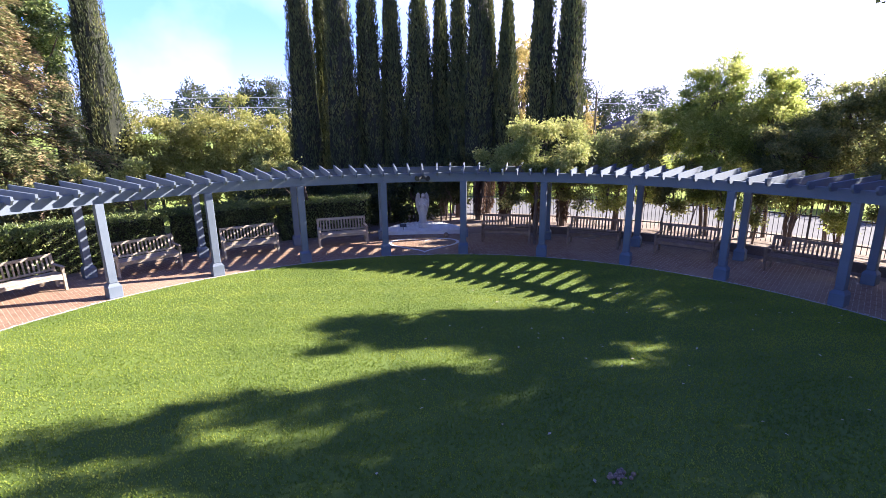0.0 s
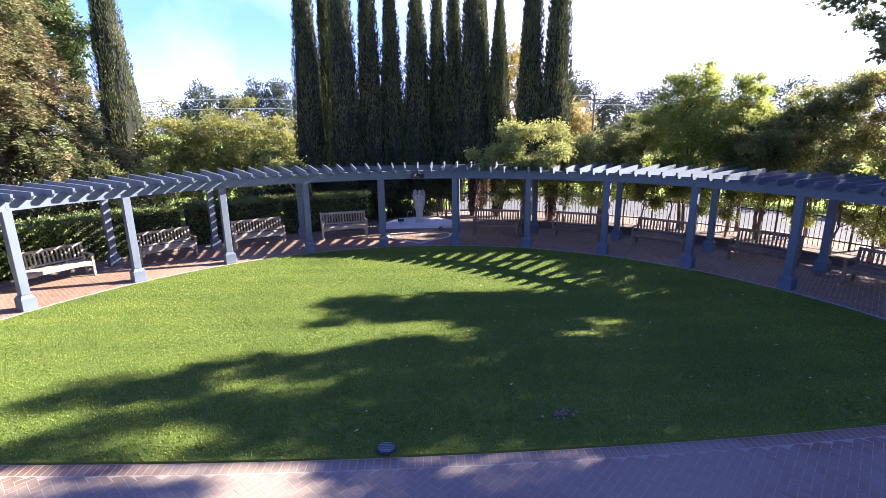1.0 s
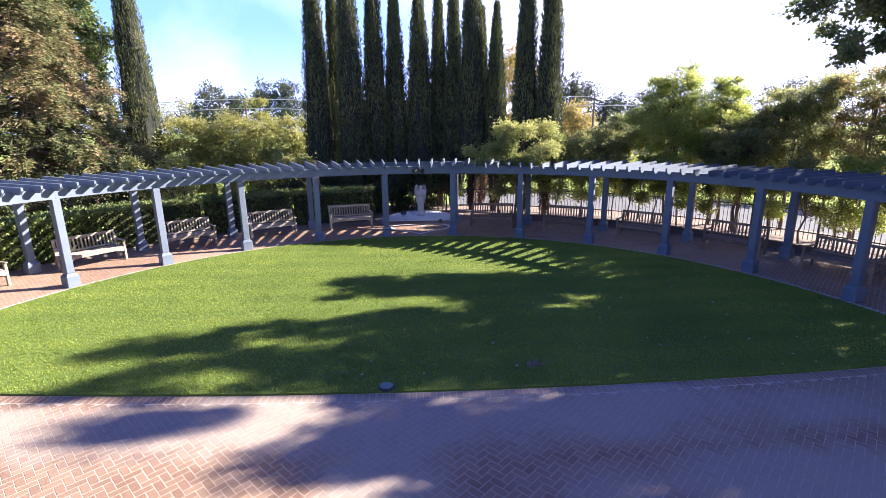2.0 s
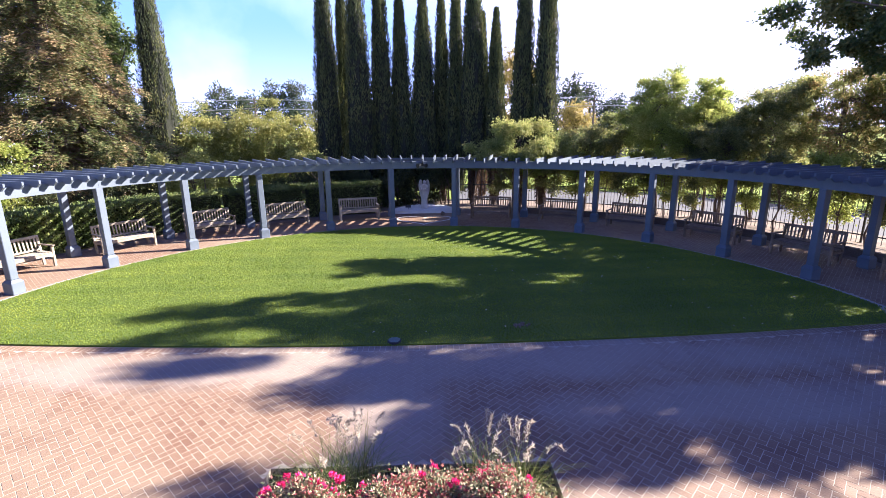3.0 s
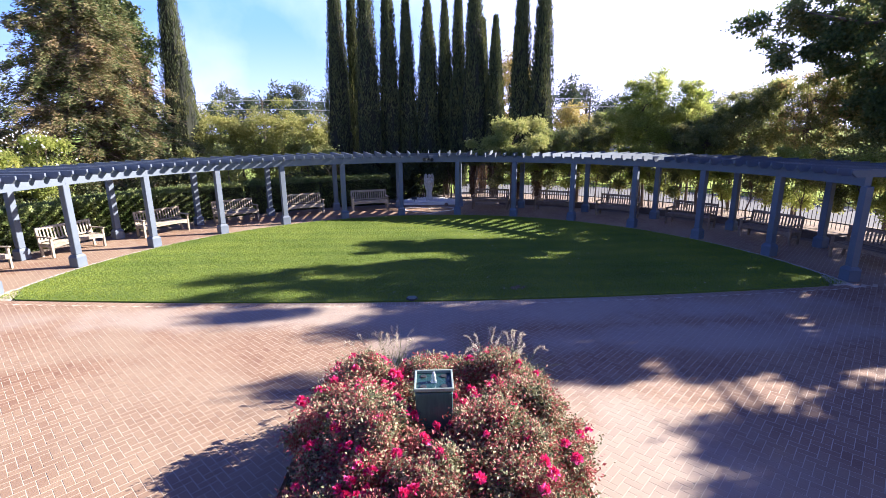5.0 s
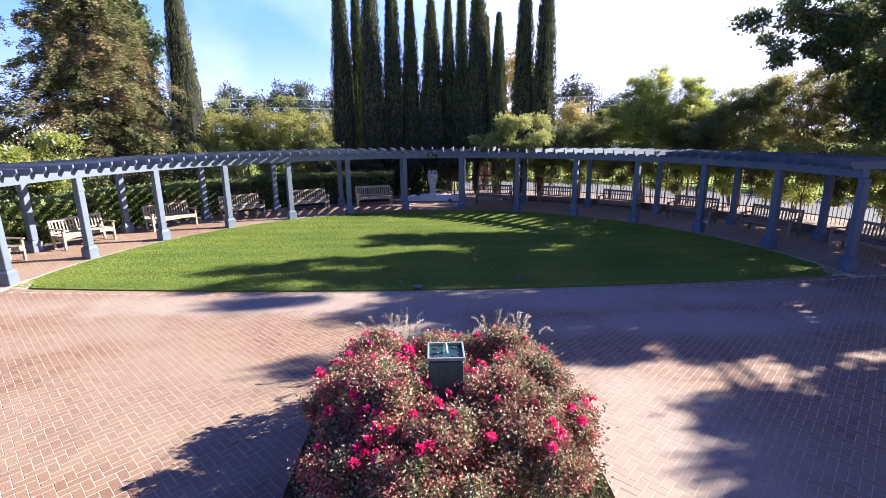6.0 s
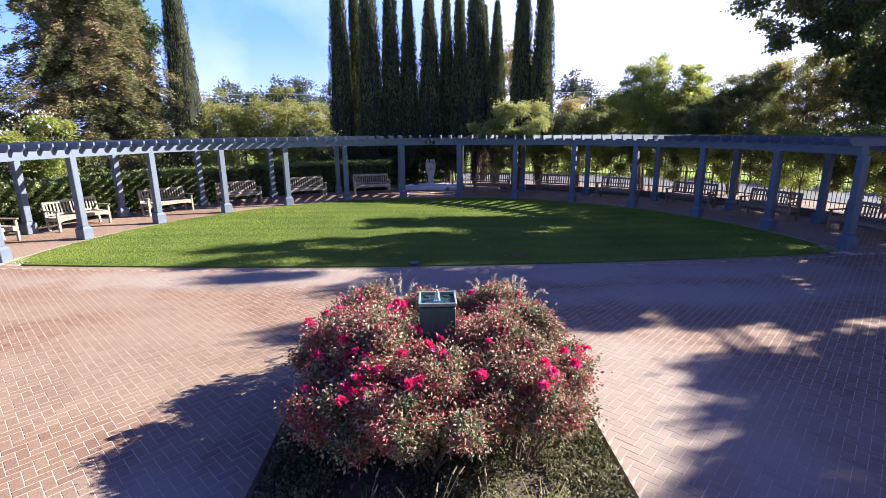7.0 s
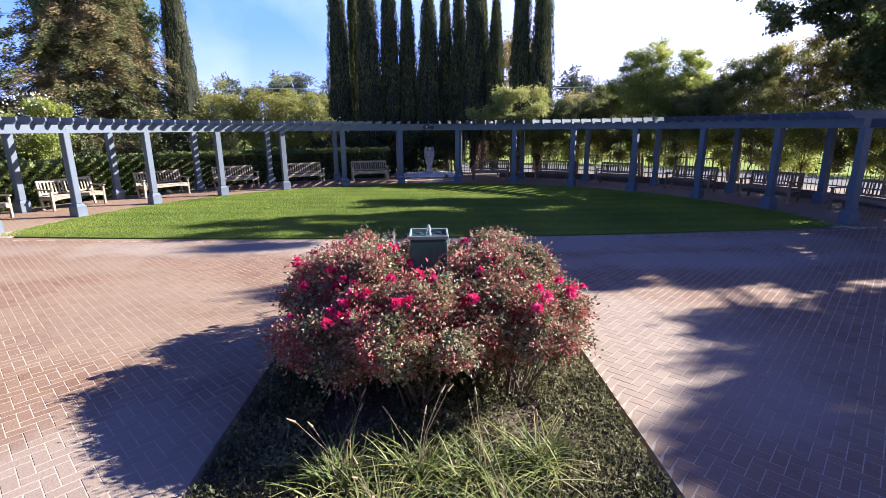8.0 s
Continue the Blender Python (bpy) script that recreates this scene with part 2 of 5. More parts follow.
# ---------- mesh helpers ----------
def np_mesh(name, verts, faces):
    """A mesh from arrays: faces is (n, k) with one k."""
    verts, faces = np.asarray(verts, np.float32), np.asarray(faces, np.int32)
    me = bpy.data.meshes.new(name)
    k = faces.shape[1]
    me.vertices.add(len(verts))
    me.vertices.foreach_set("co", verts.ravel())
    me.loops.add(faces.size)
    me.loops.foreach_set("vertex_index", faces.ravel())
    me.polygons.add(len(faces))
    me.polygons.foreach_set("loop_start", np.arange(0, faces.size, k, dtype=np.int32))
    me.polygons.foreach_set("use_smooth", np.zeros(len(faces), bool))
    me.update(calc_edges=True)
    me.validate()
    return me


def bm_mesh(name, bm, smooth=False):
    me = bpy.data.meshes.new(name)
    bmesh.ops.recalc_face_normals(bm, faces=bm.faces)
    bm.to_mesh(me)
    bm.free()
    if smooth:
        me.polygons.foreach_set("use_smooth", [True] * len(me.polygons))
    return me


def part(name, data, material, parent=None, label="", m=None):
    """Links a mesh or bmesh as one object, under parent if given."""
    if isinstance(data, bmesh.types.BMesh):
        data = bm_mesh(name, data)
    if material and not data.materials:
        data.materials.append(material)
    ob = new(name, data)
    if parent:
        ob.parent = parent
    if m is not None:
        ob.matrix_basis = m
    if label:
        ob["label"] = label
    return ob


def thing(name, label, category, group="", m=None, kind=""):
    ob = new(name)
    ob.empty_display_size = 0.2
    if m is not None:
        ob.matrix_basis = m
    return tagged(ob, label, category, group, kind)


def box(x, y, z, sx, sy, sz, bevel=0.008, bm=None, rot=None):
    """A bevelled box centred at x, y, z."""
    tmp = bmesh.new()
    bmesh.ops.create_cube(tmp, size=1)
    bmesh.ops.scale(tmp, vec=(sx, sy, sz), verts=tmp.verts)
    if bevel:
        bmesh.ops.bevel(tmp, geom=tmp.edges[:], offset=bevel, segments=1, affect="EDGES")
    mat = Matrix.Translation((x, y, z))
    if rot:
        mat = mat @ rot
    bmesh.ops.transform(tmp, matrix=mat, verts=tmp.verts)
    if bm is None:
        return tmp
    me = bpy.data.meshes.new("tmp")
    tmp.to_mesh(me)
    tmp.free()
    bm.from_mesh(me)
    bpy.data.meshes.remove(me)
    return bm


def tube(bm, a, b, ra, rb, seg=7):
    """A tapered limb from a to b."""
    a, b = Vector(a), Vector(b)
    d = (b - a).normalized()
    u = d.orthogonal().normalized()
    v = d.cross(u)
    rings = []
    for p, r in ((a, ra), (b, rb)):
        rings.append([bm.verts.new(p + (u * math.cos(2 * math.pi * i / seg) + v * math.sin(2 * math.pi * i / seg)) * r) for i in range(seg)])
    for i in range(seg):
        bm.faces.new((rings[0][i], rings[0][(i + 1) % seg], rings[1][(i + 1) % seg], rings[1][i]))
    bm.faces.new(rings[1])
    bm.faces.new(rings[0][::-1])


def lathe(bm, profile, seg=24, x=0, y=0):
    rings = []
    for r, z in profile:
        rings.append([bm.verts.new((x + r * math.cos(2 * math.pi * i / seg), y + r * math.sin(2 * math.pi * i / seg), z)) for i in range(seg)])
    for p, q in zip(rings, rings[1:]):
        for i in range(seg):
            bm.faces.new((p[i], p[(i + 1) % seg], q[(i + 1) % seg], q[i]))
    bm.faces.new(rings[-1])
    bm.faces.new(rings[0][::-1])


def unit(v):
    return v / np.maximum(np.linalg.norm(v, axis=1, keepdims=True), 1e-6)


def kites(rng, pos, along, length, width, flat=None, fold=0.25):
    """Leaves: four-cornered, folded a little, at pos, pointing along."""
    n = len(pos)
    along = unit(along)
    side = unit(np.cross(along, unit(rng.normal(size=(n, 3))) if flat is None else flat))
    up = np.cross(side, along)
    L = np.broadcast_to(np.asarray(length, float), (n,))[:, None] * rng.uniform(0.6, 1.3, (n, 1))
    W = np.broadcast_to(np.asarray(width, float), (n,))[:, None] * rng.uniform(0.7, 1.2, (n, 1))
    v = np.empty((n, 4, 3))
    v[:, 0] = pos
    v[:, 1] = pos + along * L * 0.45 + side * W * 0.5 + up * W * fold
    v[:, 2] = pos + along * L
    v[:, 3] = pos + along * L * 0.45 - side * W * 0.5 + up * W * fold
    return v.reshape(-1, 3), np.arange(n * 4).reshape(n, 4)


def ball_points(rng, n, shell=0.5):
    d = unit(rng.normal(size=(n, 3)))
    return d * (rng.uniform(0, 1, (n, 1)) ** shell)


def clumps(rng, lobes, per_m3, size):
    """Clump centres and radii in a list of lobes (x, y, z, rx, ry, rz), nearer to their skin."""
    out = []
    for x, y, z, rx, ry, rz in lobes:
        n = max(4, int(per_m3 * rx * ry * rz * 4))
        p = ball_points(rng, n, 0.28) * (rx, ry, rz) + (x, y, z)
        out.append(np.c_[p, rng.uniform(0.6, 1.3, n) * size])
    return np.concatenate(out)


def crown_mesh(name, seed, lobes, per_m3, clump, leaves, length, width, droop=0.15):
    """A crown of many leaves in uneven clumps; returns the mesh and the clumps."""
    rng = np.random.default_rng(seed)
    c = clumps(rng, lobes, per_m3, clump)
    idx = rng.integers(0, len(c), leaves)
    off = rng.normal(size=(leaves, 3)) * 0.5 * c[idx, 3:4] * (1, 1, 0.75)
    pos = c[idx, :3] + off
    along = unit(off) + rng.normal(size=(leaves, 3)) * 0.7 - (0, 0, droop)
    v, f = kites(rng, pos, along, length, width)
    return np_mesh(name, v, f), c


def tree(name, label, category, x, y, lobes, leaf_mat, seed, per_m3=1.2, clump=0.5, leaves=6000, length=0.12, width=0.07, trunk=0.15, lean=(0, 0), group="", stems=1, base_z=0.0, droop=0.15, limbs=14):
    """A tapered trunk with limbs to the clumps, and a leafy crown. Lobes are relative to the trunk's foot."""
    t = thing(name, label, category, group, pose(x, y, base_z))
    me, c = crown_mesh("crown", seed, lobes, per_m3, clump, leaves, length, width, droop)
    rnd = random.Random(seed)
    bm = bmesh.new()
    zc = sum(l[2] for l in lobes) / len(lobes)
    for s in range(stems):
        ox, oy = (0, 0) if stems == 1 else (rnd.uniform(-0.25, 0.25), rnd.uniform(-0.25, 0.25))
        pts = [Vector((ox, oy, -0.05))]
        for i in range(1, 5):
            f = i / 4
            pts.append(Vector((ox + lean[0] * f + rnd.uniform(-0.08, 0.08), oy + lean[1] * f + rnd.uniform(-0.08, 0.08), zc * f)))
        for i in range(4):
            tube(bm, pts[i], pts[i + 1], trunk * (1 - 0.18 * i), trunk * (1 - 0.18 * (i + 1)), 8)
        for k in range(limbs // stems):
            q = c[rnd.randrange(len(c))]
            a = pts[rnd.choice((2, 3, 3, 4))]
            b = Vector(q[:3])
            mid = (a + b) / 2 + Vector((0, 0, -0.1 * (b - a).length))
            tube(bm, a, mid, trunk * 0.35, trunk * 0.22, 5)
            tube(bm, mid, b, trunk * 0.22, trunk * 0.08, 5)
    part("trunk", bm, M_BARK, t)
    part("crown", me, leaf_mat, t)
    return t


# ---------- plan ----------
CY = 7.0                       # centre of the half ring, on the axis x = 0
STEP = 180 / 13                # one bay of the pergola, degrees
R_LAWN, R_POST, R_BACK, R_PAVE = 10.15, 10.47, 12.88, 13.4


def ring(r, a, z=0.0):
    """A place on the half ring: a in degrees from the axis, clockwise."""
    return Vector((r * math.sin(radians(a)), CY + r * math.cos(radians(a)), z))


def front_y(x):
    """The lawn's gently bowed front edge."""
    return 6.02 + 0.0062 * x * x


def ring_mesh(name, r0, r1, a0, a1, z0, z1, n=48):
    """A solid piece of a ring."""
    bm = bmesh.new()
    prev = None
    for i in range(n + 1):
        a = a0 + (a1 - a0) * i / n
        q = [bm.verts.new(ring(r, a, z)) for r, z in ((r0, z0), (r1, z0), (r1, z1), (r0, z1))]
        if prev:
            for k in range(4):
                bm.faces.new((prev[k], prev[(k + 1) % 4], q[(k + 1) % 4], q[k]))
        else:
            bm.faces.new(q)
        prev = q
    bm.faces.new(prev[::-1])
    return bm_mesh(name, bm)


# ground to the horizon
bm = bmesh.new()
bmesh.ops.create_grid(bm, x_segments=40, y_segments=40, size=600)
for v in bm.verts:
    v.co.z = -0.16
ground = part("ground", bm, M_FIELD)
tagged(ground, "dry green field grass reaching to the horizon", "ground", kind="structure")
mulch = part("planting_ground", ring_mesh("planting_ground", R_PAVE + 0.01, 18.15, -100, 100, -0.2, -0.03), M_MULCH)
tagged(mulch, "brown mulch and fallen leaves under the trees", "ground", kind="structure")
street = part("path_outside", ring_mesh("path_outside", 18.2, 23.6, 5, 125, -0.3, -0.08), M_STREET)
tagged(street, "pale sunlit concrete street outside the fence", "street", kind="structure")

# added wall behind the camera, out of view: cuts sky and bounce light
south = part("wall_south", box(0, -14.4, 3.6, 64, 0.4, 7.6, 0.02), M_BLOCKER)
tagged(south, "unseen dark green wall added to block light from behind", "wall", kind="structure")

# lawn: slab with bowed front
bm = bmesh.new()
outline = []
for i in range(81):
    a = -87 + 174 * i / 80
    outline.append(ring(R_LAWN, a))
xr = outline[-1].x
for i in range(1, 40):
    x = xr - 2 * xr * i / 40
    outline.append(Vector((x, front_y(x), 0)))
lo = [bm.verts.new((p.x, p.y, -0.12)) for p in outline]
hi = [bm.verts.new((p.x, p.y, 0.03)) for p in outline]
bm.faces.new(hi[::-1])
for i in range(len(lo)):
    j = (i + 1) % len(lo)
    bm.faces.new((lo[i], lo[j], hi[j], hi[i]))
lawn = part("lawn", bm, M_TURF)
tagged(lawn, "mown green half-round lawn partly in tree shade", "lawn", kind="structure")

# mow strips of concrete
strip = part("kerb", ring_mesh("kerb", R_LAWN + 0.01, R_LAWN + 0.16, -88, 88, -0.2, 0.004, 90), M_CONCRETE)
tagged(strip, "narrow pale concrete strip edging the lawn", "kerb", kind="structure")
# brick paving bed: joints
BED_X, BED_Y0, BED_Y1 = 1.68, -2.75, 2.72
bm = bmesh.new()


def slab(x0, x1, y0, y1, z0=-0.2, z1=-0.0018):
    box((x0 + x1) / 2, (y0 + y1) / 2, (z0 + z1) / 2, x1 - x0, y1 - y0, z1 - z0, 0, bm)


slab(-16, -BED_X, -14.2, 5.9)
slab(BED_X, 16, -14.2, 5.9)
slab(-BED_X, BED_X, BED_Y1, 5.9)
slab(-BED_X, BED_X, -14.2, BED_Y0)
pave = part("pavement", bm, M_JOINT)
tagged(pave, "worn red herringbone brick plaza with sandy joints", "pavement", kind="structure")
bm = bmesh.new()
prev = None
for i in range(61):
    x = -14 + 28 * i / 60
    y = front_y(x) - 0.005 if abs(x) < 10.2 else 9.0
    top = -0.002 if abs(x) < 10.2 else -0.007
    q = [bm.verts.new(p) for p in ((x, 5.905, -0.2), (x, y, -0.2), (x, y, top), (x, 5.905, top))]
    if prev:
        for k in range(4):
            bm.faces.new((prev[k], prev[(k + 1) % 4], q[(k + 1) % 4], q[k]))
    prev = q
edge_bed = part("edge_course_bed", bm, M_JOINT)
tagged(edge_bed, "sandy mortar bed of the bordering brick course", "pavement", kind="structure")
walk_floor = part("walkway", ring_mesh("walkway", R_LAWN + 0.165, R_PAVE, -98, 98, -0.2, -0.002, 90), M_JOINT)
tagged(walk_floor, "red brick walkway under the pergola", "pavement", kind="structure")

# ---------- pergola ----------
pergola = thing("pergola", "curved blue-grey painted timber pergola over the benches", "pergola", m=pose(0, CY, 0))


def at_ring(r, a, z=0.0):
    """A pose on the ring, relative to the pergola's middle; y points outwards."""
    return pose(0, 0, 0, 0, 0, -a) @ pose(0, r, z)


post_mesh = bm_mesh("post", box(0, 0, 1.36, 0.19, 0.19, 1.98, 0.012))
bm = bmesh.new()
box(0, 0, 0.15, 0.31, 0.31, 0.30, 0.012, bm)
q0 = [bm.verts.new((sx * 0.15, sy * 0.15, 0.30)) for sx, sy in ((-1, -1), (1, -1), (1, 1), (-1, 1))]
q1 = [bm.verts.new((sx * 0.10, sy * 0.10, 0.37)) for sx, sy in ((-1, -1), (1, -1), (1, 1), (-1, 1))]
bm.faces.new(q1)
for k in range(4):
    bm.faces.new((q0[k], q0[(k + 1) % 4], q1[(k + 1) % 4], q1[k]))
plinth_mesh = bm_mesh("plinth", bm)
for r, closer in ((R_POST, 1.0), (R_BACK, 0.983)):
    for k in range(14):
        p = part("post", post_mesh, M_PAINT, pergola, m=at_ring(r, (k - 6.5) * STEP * closer))
        part("plinth", plinth_mesh, M_PAINT, p)


def beam_mesh(name, r, half, z0, z1):
    bm = bmesh.new()
    prev = None
    for i in range(7):
        a = radians((-0.5 + i / 6) * STEP * 0.9985)
        q = []
        for rr, zz in ((r - half, z0), (r + half, z0), (r + half, z1), (r - half, z1)):
            q.append(bm.verts.new((rr * math.sin(a), rr * math.cos(a), zz)))
        if prev:
            for k in range(4):
                bm.faces.new((prev[k], prev[(k + 1) % 4], q[(k + 1) % 4], q[k]))
        else:
            bm.faces.new(q)
        prev = q
    bm.faces.new(prev[::-1])
    return bm_mesh(name, bm)


for r in (R_POST, R_BACK):
    bmsh = beam_mesh("beam", r, 0.085, 2.35, 2.62)
    for k in range(13):
        part("beam", bmsh, M_PAINT, pergola, m=pose(0, 0, 0, 0, 0, -(k - 6) * STEP))

# rafters: six to a bay, with raked tails
bm = bmesh.new()
prof = [(10.04, 2.665), (10.15, 2.565), (12.96, 2.565), (13.08, 2.665), (13.08, 2.75), (10.04, 2.75)]
s0 = [bm.verts.new((-0.024, y, z)) for y, z in prof]
s1 = [bm.verts.new((0.024, y, z)) for y, z in prof]
bm.faces.new(s0)
bm.faces.new(s1[::-1])
for i in range(6):
    bm.faces.new((s0[i], s0[(i + 1) % 6], s1[(i + 1) % 6], s1[i]))
rafter_mesh = bm_mesh("rafter", bm)
for k in range(79):
    part("rafter", rafter_mesh, M_PAINT, pergola, m=pose(0, 0, 0, 0, 0, -(k - 39) * STEP / 6 + random.uniform(-0.12, 0.12)))

# flood light on the middle of the front beam
lamp = thing("flood_light", "small dark twin flood light on the front beam", "light", m=pose(-0.03, CY + R_POST - 0.09, 2.5))
part("bracket", box(0, -0.01, 0, 0.1, 0.02, 0.1, 0.004), M_IRON, lamp)
for sx in (-1, 1):
    bm = bmesh.new()
    tube(bm, (sx * 0.06, -0.03, 0.01), (sx * 0.17, -0.2, -0.03), 0.045, 0.085, 14)
    part("lamp_head", bm, M_IRON, lamp)


# ---------- benches ----------
def make_bench():
    b = thing("garden_bench", "weathered teak slatted garden bench on the brick walkway", "bench", "benches under the pergola")
    W, D = 1.72, 0.56
    for sx in (-1, 1):
        part("front_leg", box(sx * (W / 2 - 0.035), -D / 2 + 0.035, 0.31, 0.07, 0.07, 0.62, 0.008), M_TEAK, b)
        part("back_leg", box(sx * (W / 2 - 0.035), D / 2, 0.46, 0.07, 0.06, 0.92, 0.008, rot=Euler((radians(-7), 0, 0)).to_matrix().to_4x4()), M_TEAK, b)
        part("armrest", box(sx * (W / 2 - 0.035), -0.02, 0.64, 0.085, D + 0.08, 0.035, 0.012), M_TEAK, b)
        part("side_rail", box(sx * (W / 2 - 0.035), 0, 0.36, 0.04, D - 0.1, 0.08, 0.006), M_TEAK, b)
    bm = bmesh.new()
    n, top, x0 = 16, 0.415, -W / 2 + 0.07
    rows = []
    for i in range(n + 1):
        f = i / n
        drop = 0.075 + 0.055 * (abs(2 * f - 1) ** 6)
        x = x0 + (W - 0.14) * f
        rows.append([bm.verts.new((x, y, z)) for y, z in ((-D / 2 + 0.01, top - drop), (-D / 2 + 0.045, top - drop), (-D / 2 + 0.045, top), (-D / 2 + 0.01, top))])
    for p, q in zip(rows, rows[1:]):
        for k in range(4):
            bm.faces.new((p[k], p[(k + 1) % 4], q[(k + 1) % 4], q[k]))
    bm.faces.new(rows[0]), bm.faces.new(rows[-1][::-1])
    part("front_rail", bm, M_TEAK, b)
    for i in range(6):
        part("seat_slat", box(0, -D / 2 + 0.05 + i * 0.09, 0.43, W - 0.02, 0.075, 0.024, 0.006), M_TEAK, b)
    tilt = Euler((radians(-7), 0, 0)).to_matrix().to_4x4()
    part("top_rail", box(0, D / 2 + 0.05, 0.875, W - 0.12, 0.035, 0.085, 0.01, rot=tilt), M_TEAK, b)
    part("lower_rail", box(0, D / 2 - 0.005, 0.49, W - 0.12, 0.035, 0.06, 0.008, rot=tilt), M_TEAK, b)
    for i in range(15):
        x = (-0.5 + (i + 0.5) / 15) * (W - 0.16)
        part("back_slat", box(x, D / 2 + 0.022, 0.675, 0.048, 0.018, 0.33, 0.004, rot=tilt), M_TEAK, b)
    return b


bench = make_bench()
places = [k for k in range(-6, 7) if k]
for k in places:
    m = Matrix.Translation((0, CY, 0)) @ at_ring(12.34 + random.uniform(-0.06, 0.06), k * STEP + random.uniform(-0.5, 0.5)) @ pose(0, 0, 0.003, 0, 0, random.uniform(-2.5, 2.5))
    if k == places[0]:
        bench.matrix_basis = m
        placed = bench
    else:
        placed = copy_thing(bench, m)
    # benches on the shaded side take the browner, shade-darkened teak
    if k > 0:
        placed["label"] = "browner teak slatted bench, colour darkened for the trees' shade"
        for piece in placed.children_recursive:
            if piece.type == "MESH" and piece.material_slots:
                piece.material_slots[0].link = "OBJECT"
                piece.material_slots[0].material = M_TEAKSHADED


# ---------- statue and its stone bed ----------
def pad_point(f, r):
    """The half-moon bed behind the heart."""
    a = math.pi * f
    return (1.55 * r * math.cos(a), 20.35 + 1.9 * r * math.sin(a))


bm = bmesh.new()
pts = [pad_point(i / 30, 1.0) for i in range(31)]
lo = [bm.verts.new((x, y, -0.15)) for x, y in pts]
hi = [bm.verts.new((x, y, 0.12)) for x, y in pts]
bm.faces.new(hi)
for i in range(31):
    j = (i + 1) % 31
    bm.faces.new((lo[i], lo[j], hi[j], hi[i]))
pad = part("stone_bed", bm, M_MARBLE)
tagged(pad, "half-moon bed edged in pale stone round the statue", "garden bed", kind="structure")
rng = np.random.default_rng(5)
verts, faces = [], []
OCT = np.array([(1, 0, 0), (0, 1, 0), (-1, 0, 0), (0, -1, 0), (0, 0, 1), (0, 0, -1)], float)
OCTF = np.array([(0, 1, 4), (1, 2, 4), (2, 3, 4), (3, 0, 4), (1, 0, 5), (2, 1, 5), (3, 2, 5), (0, 3, 5)])
for i in range(1500):
    x, y = pad_point(rng.uniform(0, 1), math.sqrt(rng.uniform(0, 0.97)))
    s = rng.uniform(0.018, 0.045)
    verts.append(OCT * s * rng.uniform(0.7, 1.3, 3) + (x, y, 0.125))
    faces.append(OCTF + 6 * i)
gravel = part("gravel", np_mesh("gravel", np.concatenate(verts), np.concatenate(faces)), M_MARBLE)
tagged(gravel, "white decorative stones covering the statue's bed", "gravel", kind="stuff")

# plinth stones in front of the statue's feet, then the statue, one mesh
bm = bmesh.new()
box(0, 0, 0.10, 0.40, 0.34, 0.20, 0.02, bm)
seg = 28
profile = [(0.0, 0.20, 0.175, 0.14), (0.08, 0.22, 0.17, 0.135), (0.25, 0.40, 0.16, 0.12), (0.5, 0.62, 0.17, 0.12), (0.7, 0.85, 0.19, 0.125), (0.85, 1.02, 0.205, 0.125), (0.95, 1.12, 0.18, 0.105), (1.0, 1.17, 0.075, 0.07)]
rings = []
for f, z, rx, ry in profile:
    row = []
    for i in range(seg):
        a = 2 * math.pi * i / seg
        fold = 1 + 0.07 * math.cos(7 * a + 2 * z) * (1 - f)
        row.append(bm.verts.new((rx * fold * math.cos(a), ry * fold * math.sin(a), z)))
    rings.append(row)
for p, q in zip(rings, rings[1:]):
    for i in range(seg):
        bm.faces.new((p[i], p[(i + 1) % seg], q[(i + 1) % seg], q[i]))
bm.faces.new(rings[-1])
tmp = bmesh.new()
bmesh.ops.create_uvsphere(tmp, u_segments=16, v_segments=10, radius=0.095)
bmesh.ops.transform(tmp, matrix=Matrix.Translation((0.02, -0.03, 1.25)) @ Matrix.Diagonal((0.9, 1, 1.2, 1)), verts=tmp.verts)
me = bpy.data.meshes.new("tmp")
tmp.to_mesh(me)
tmp.free()
bm.from_mesh(me)
for sx in (-1, 1):
    # folded wings rising beside the head and sweeping down to the feet
    edge_out = [(0.10, 0.35), (0.20, 0.55), (0.29, 0.85), (0.31, 1.10), (0.27, 1.30), (0.19, 1.38), (0.11, 1.33)]
    edge_in = [(0.07, 0.35), (0.09, 0.55), (0.10, 0.85), (0.10, 1.05), (0.10, 1.18), (0.10, 1.25), (0.09, 1.28)]
    grid = []
    for (xo, zo), (xi, zi) in zip(edge_out, edge_in):
        grid.append([bm.verts.new((sx * (xi + (xo - xi) * t), y + 0.05 * math.sin(math.pi * t), zi + (zo - zi) * t)) for y, ts in ((0.07, (0, 0.5, 1)), (0.13, (1, 0.5, 0))) for t in ts])
    for p, q in zip(grid, grid[1:]):
        for i in range(6):
            bm.faces.new((p[i], p[(i + 1) % 6], q[(i + 1) % 6], q[i]))
    bm.faces.new(grid[0]), bm.faces.new(grid[-1][::-1])
    tube(bm, (sx * 0.18, -0.02, 1.08), (sx * 0.15, -0.15, 0.88), 0.05, 0.045, 8)
    tube(bm, (sx * 0.15, -0.15, 0.88), (sx * 0.02, -0.17, 0.98), 0.045, 0.03, 8)
statue = part("angel_statue", bm_mesh("angel_statue", bm, True), M_STATUE, m=pose(0, 21.0, 0.12) @ Matrix.Diagonal((0.88, 0.88, 1.02, 1)))
tagged(statue, "pale weathered stone angel statue with folded wings", "statue")

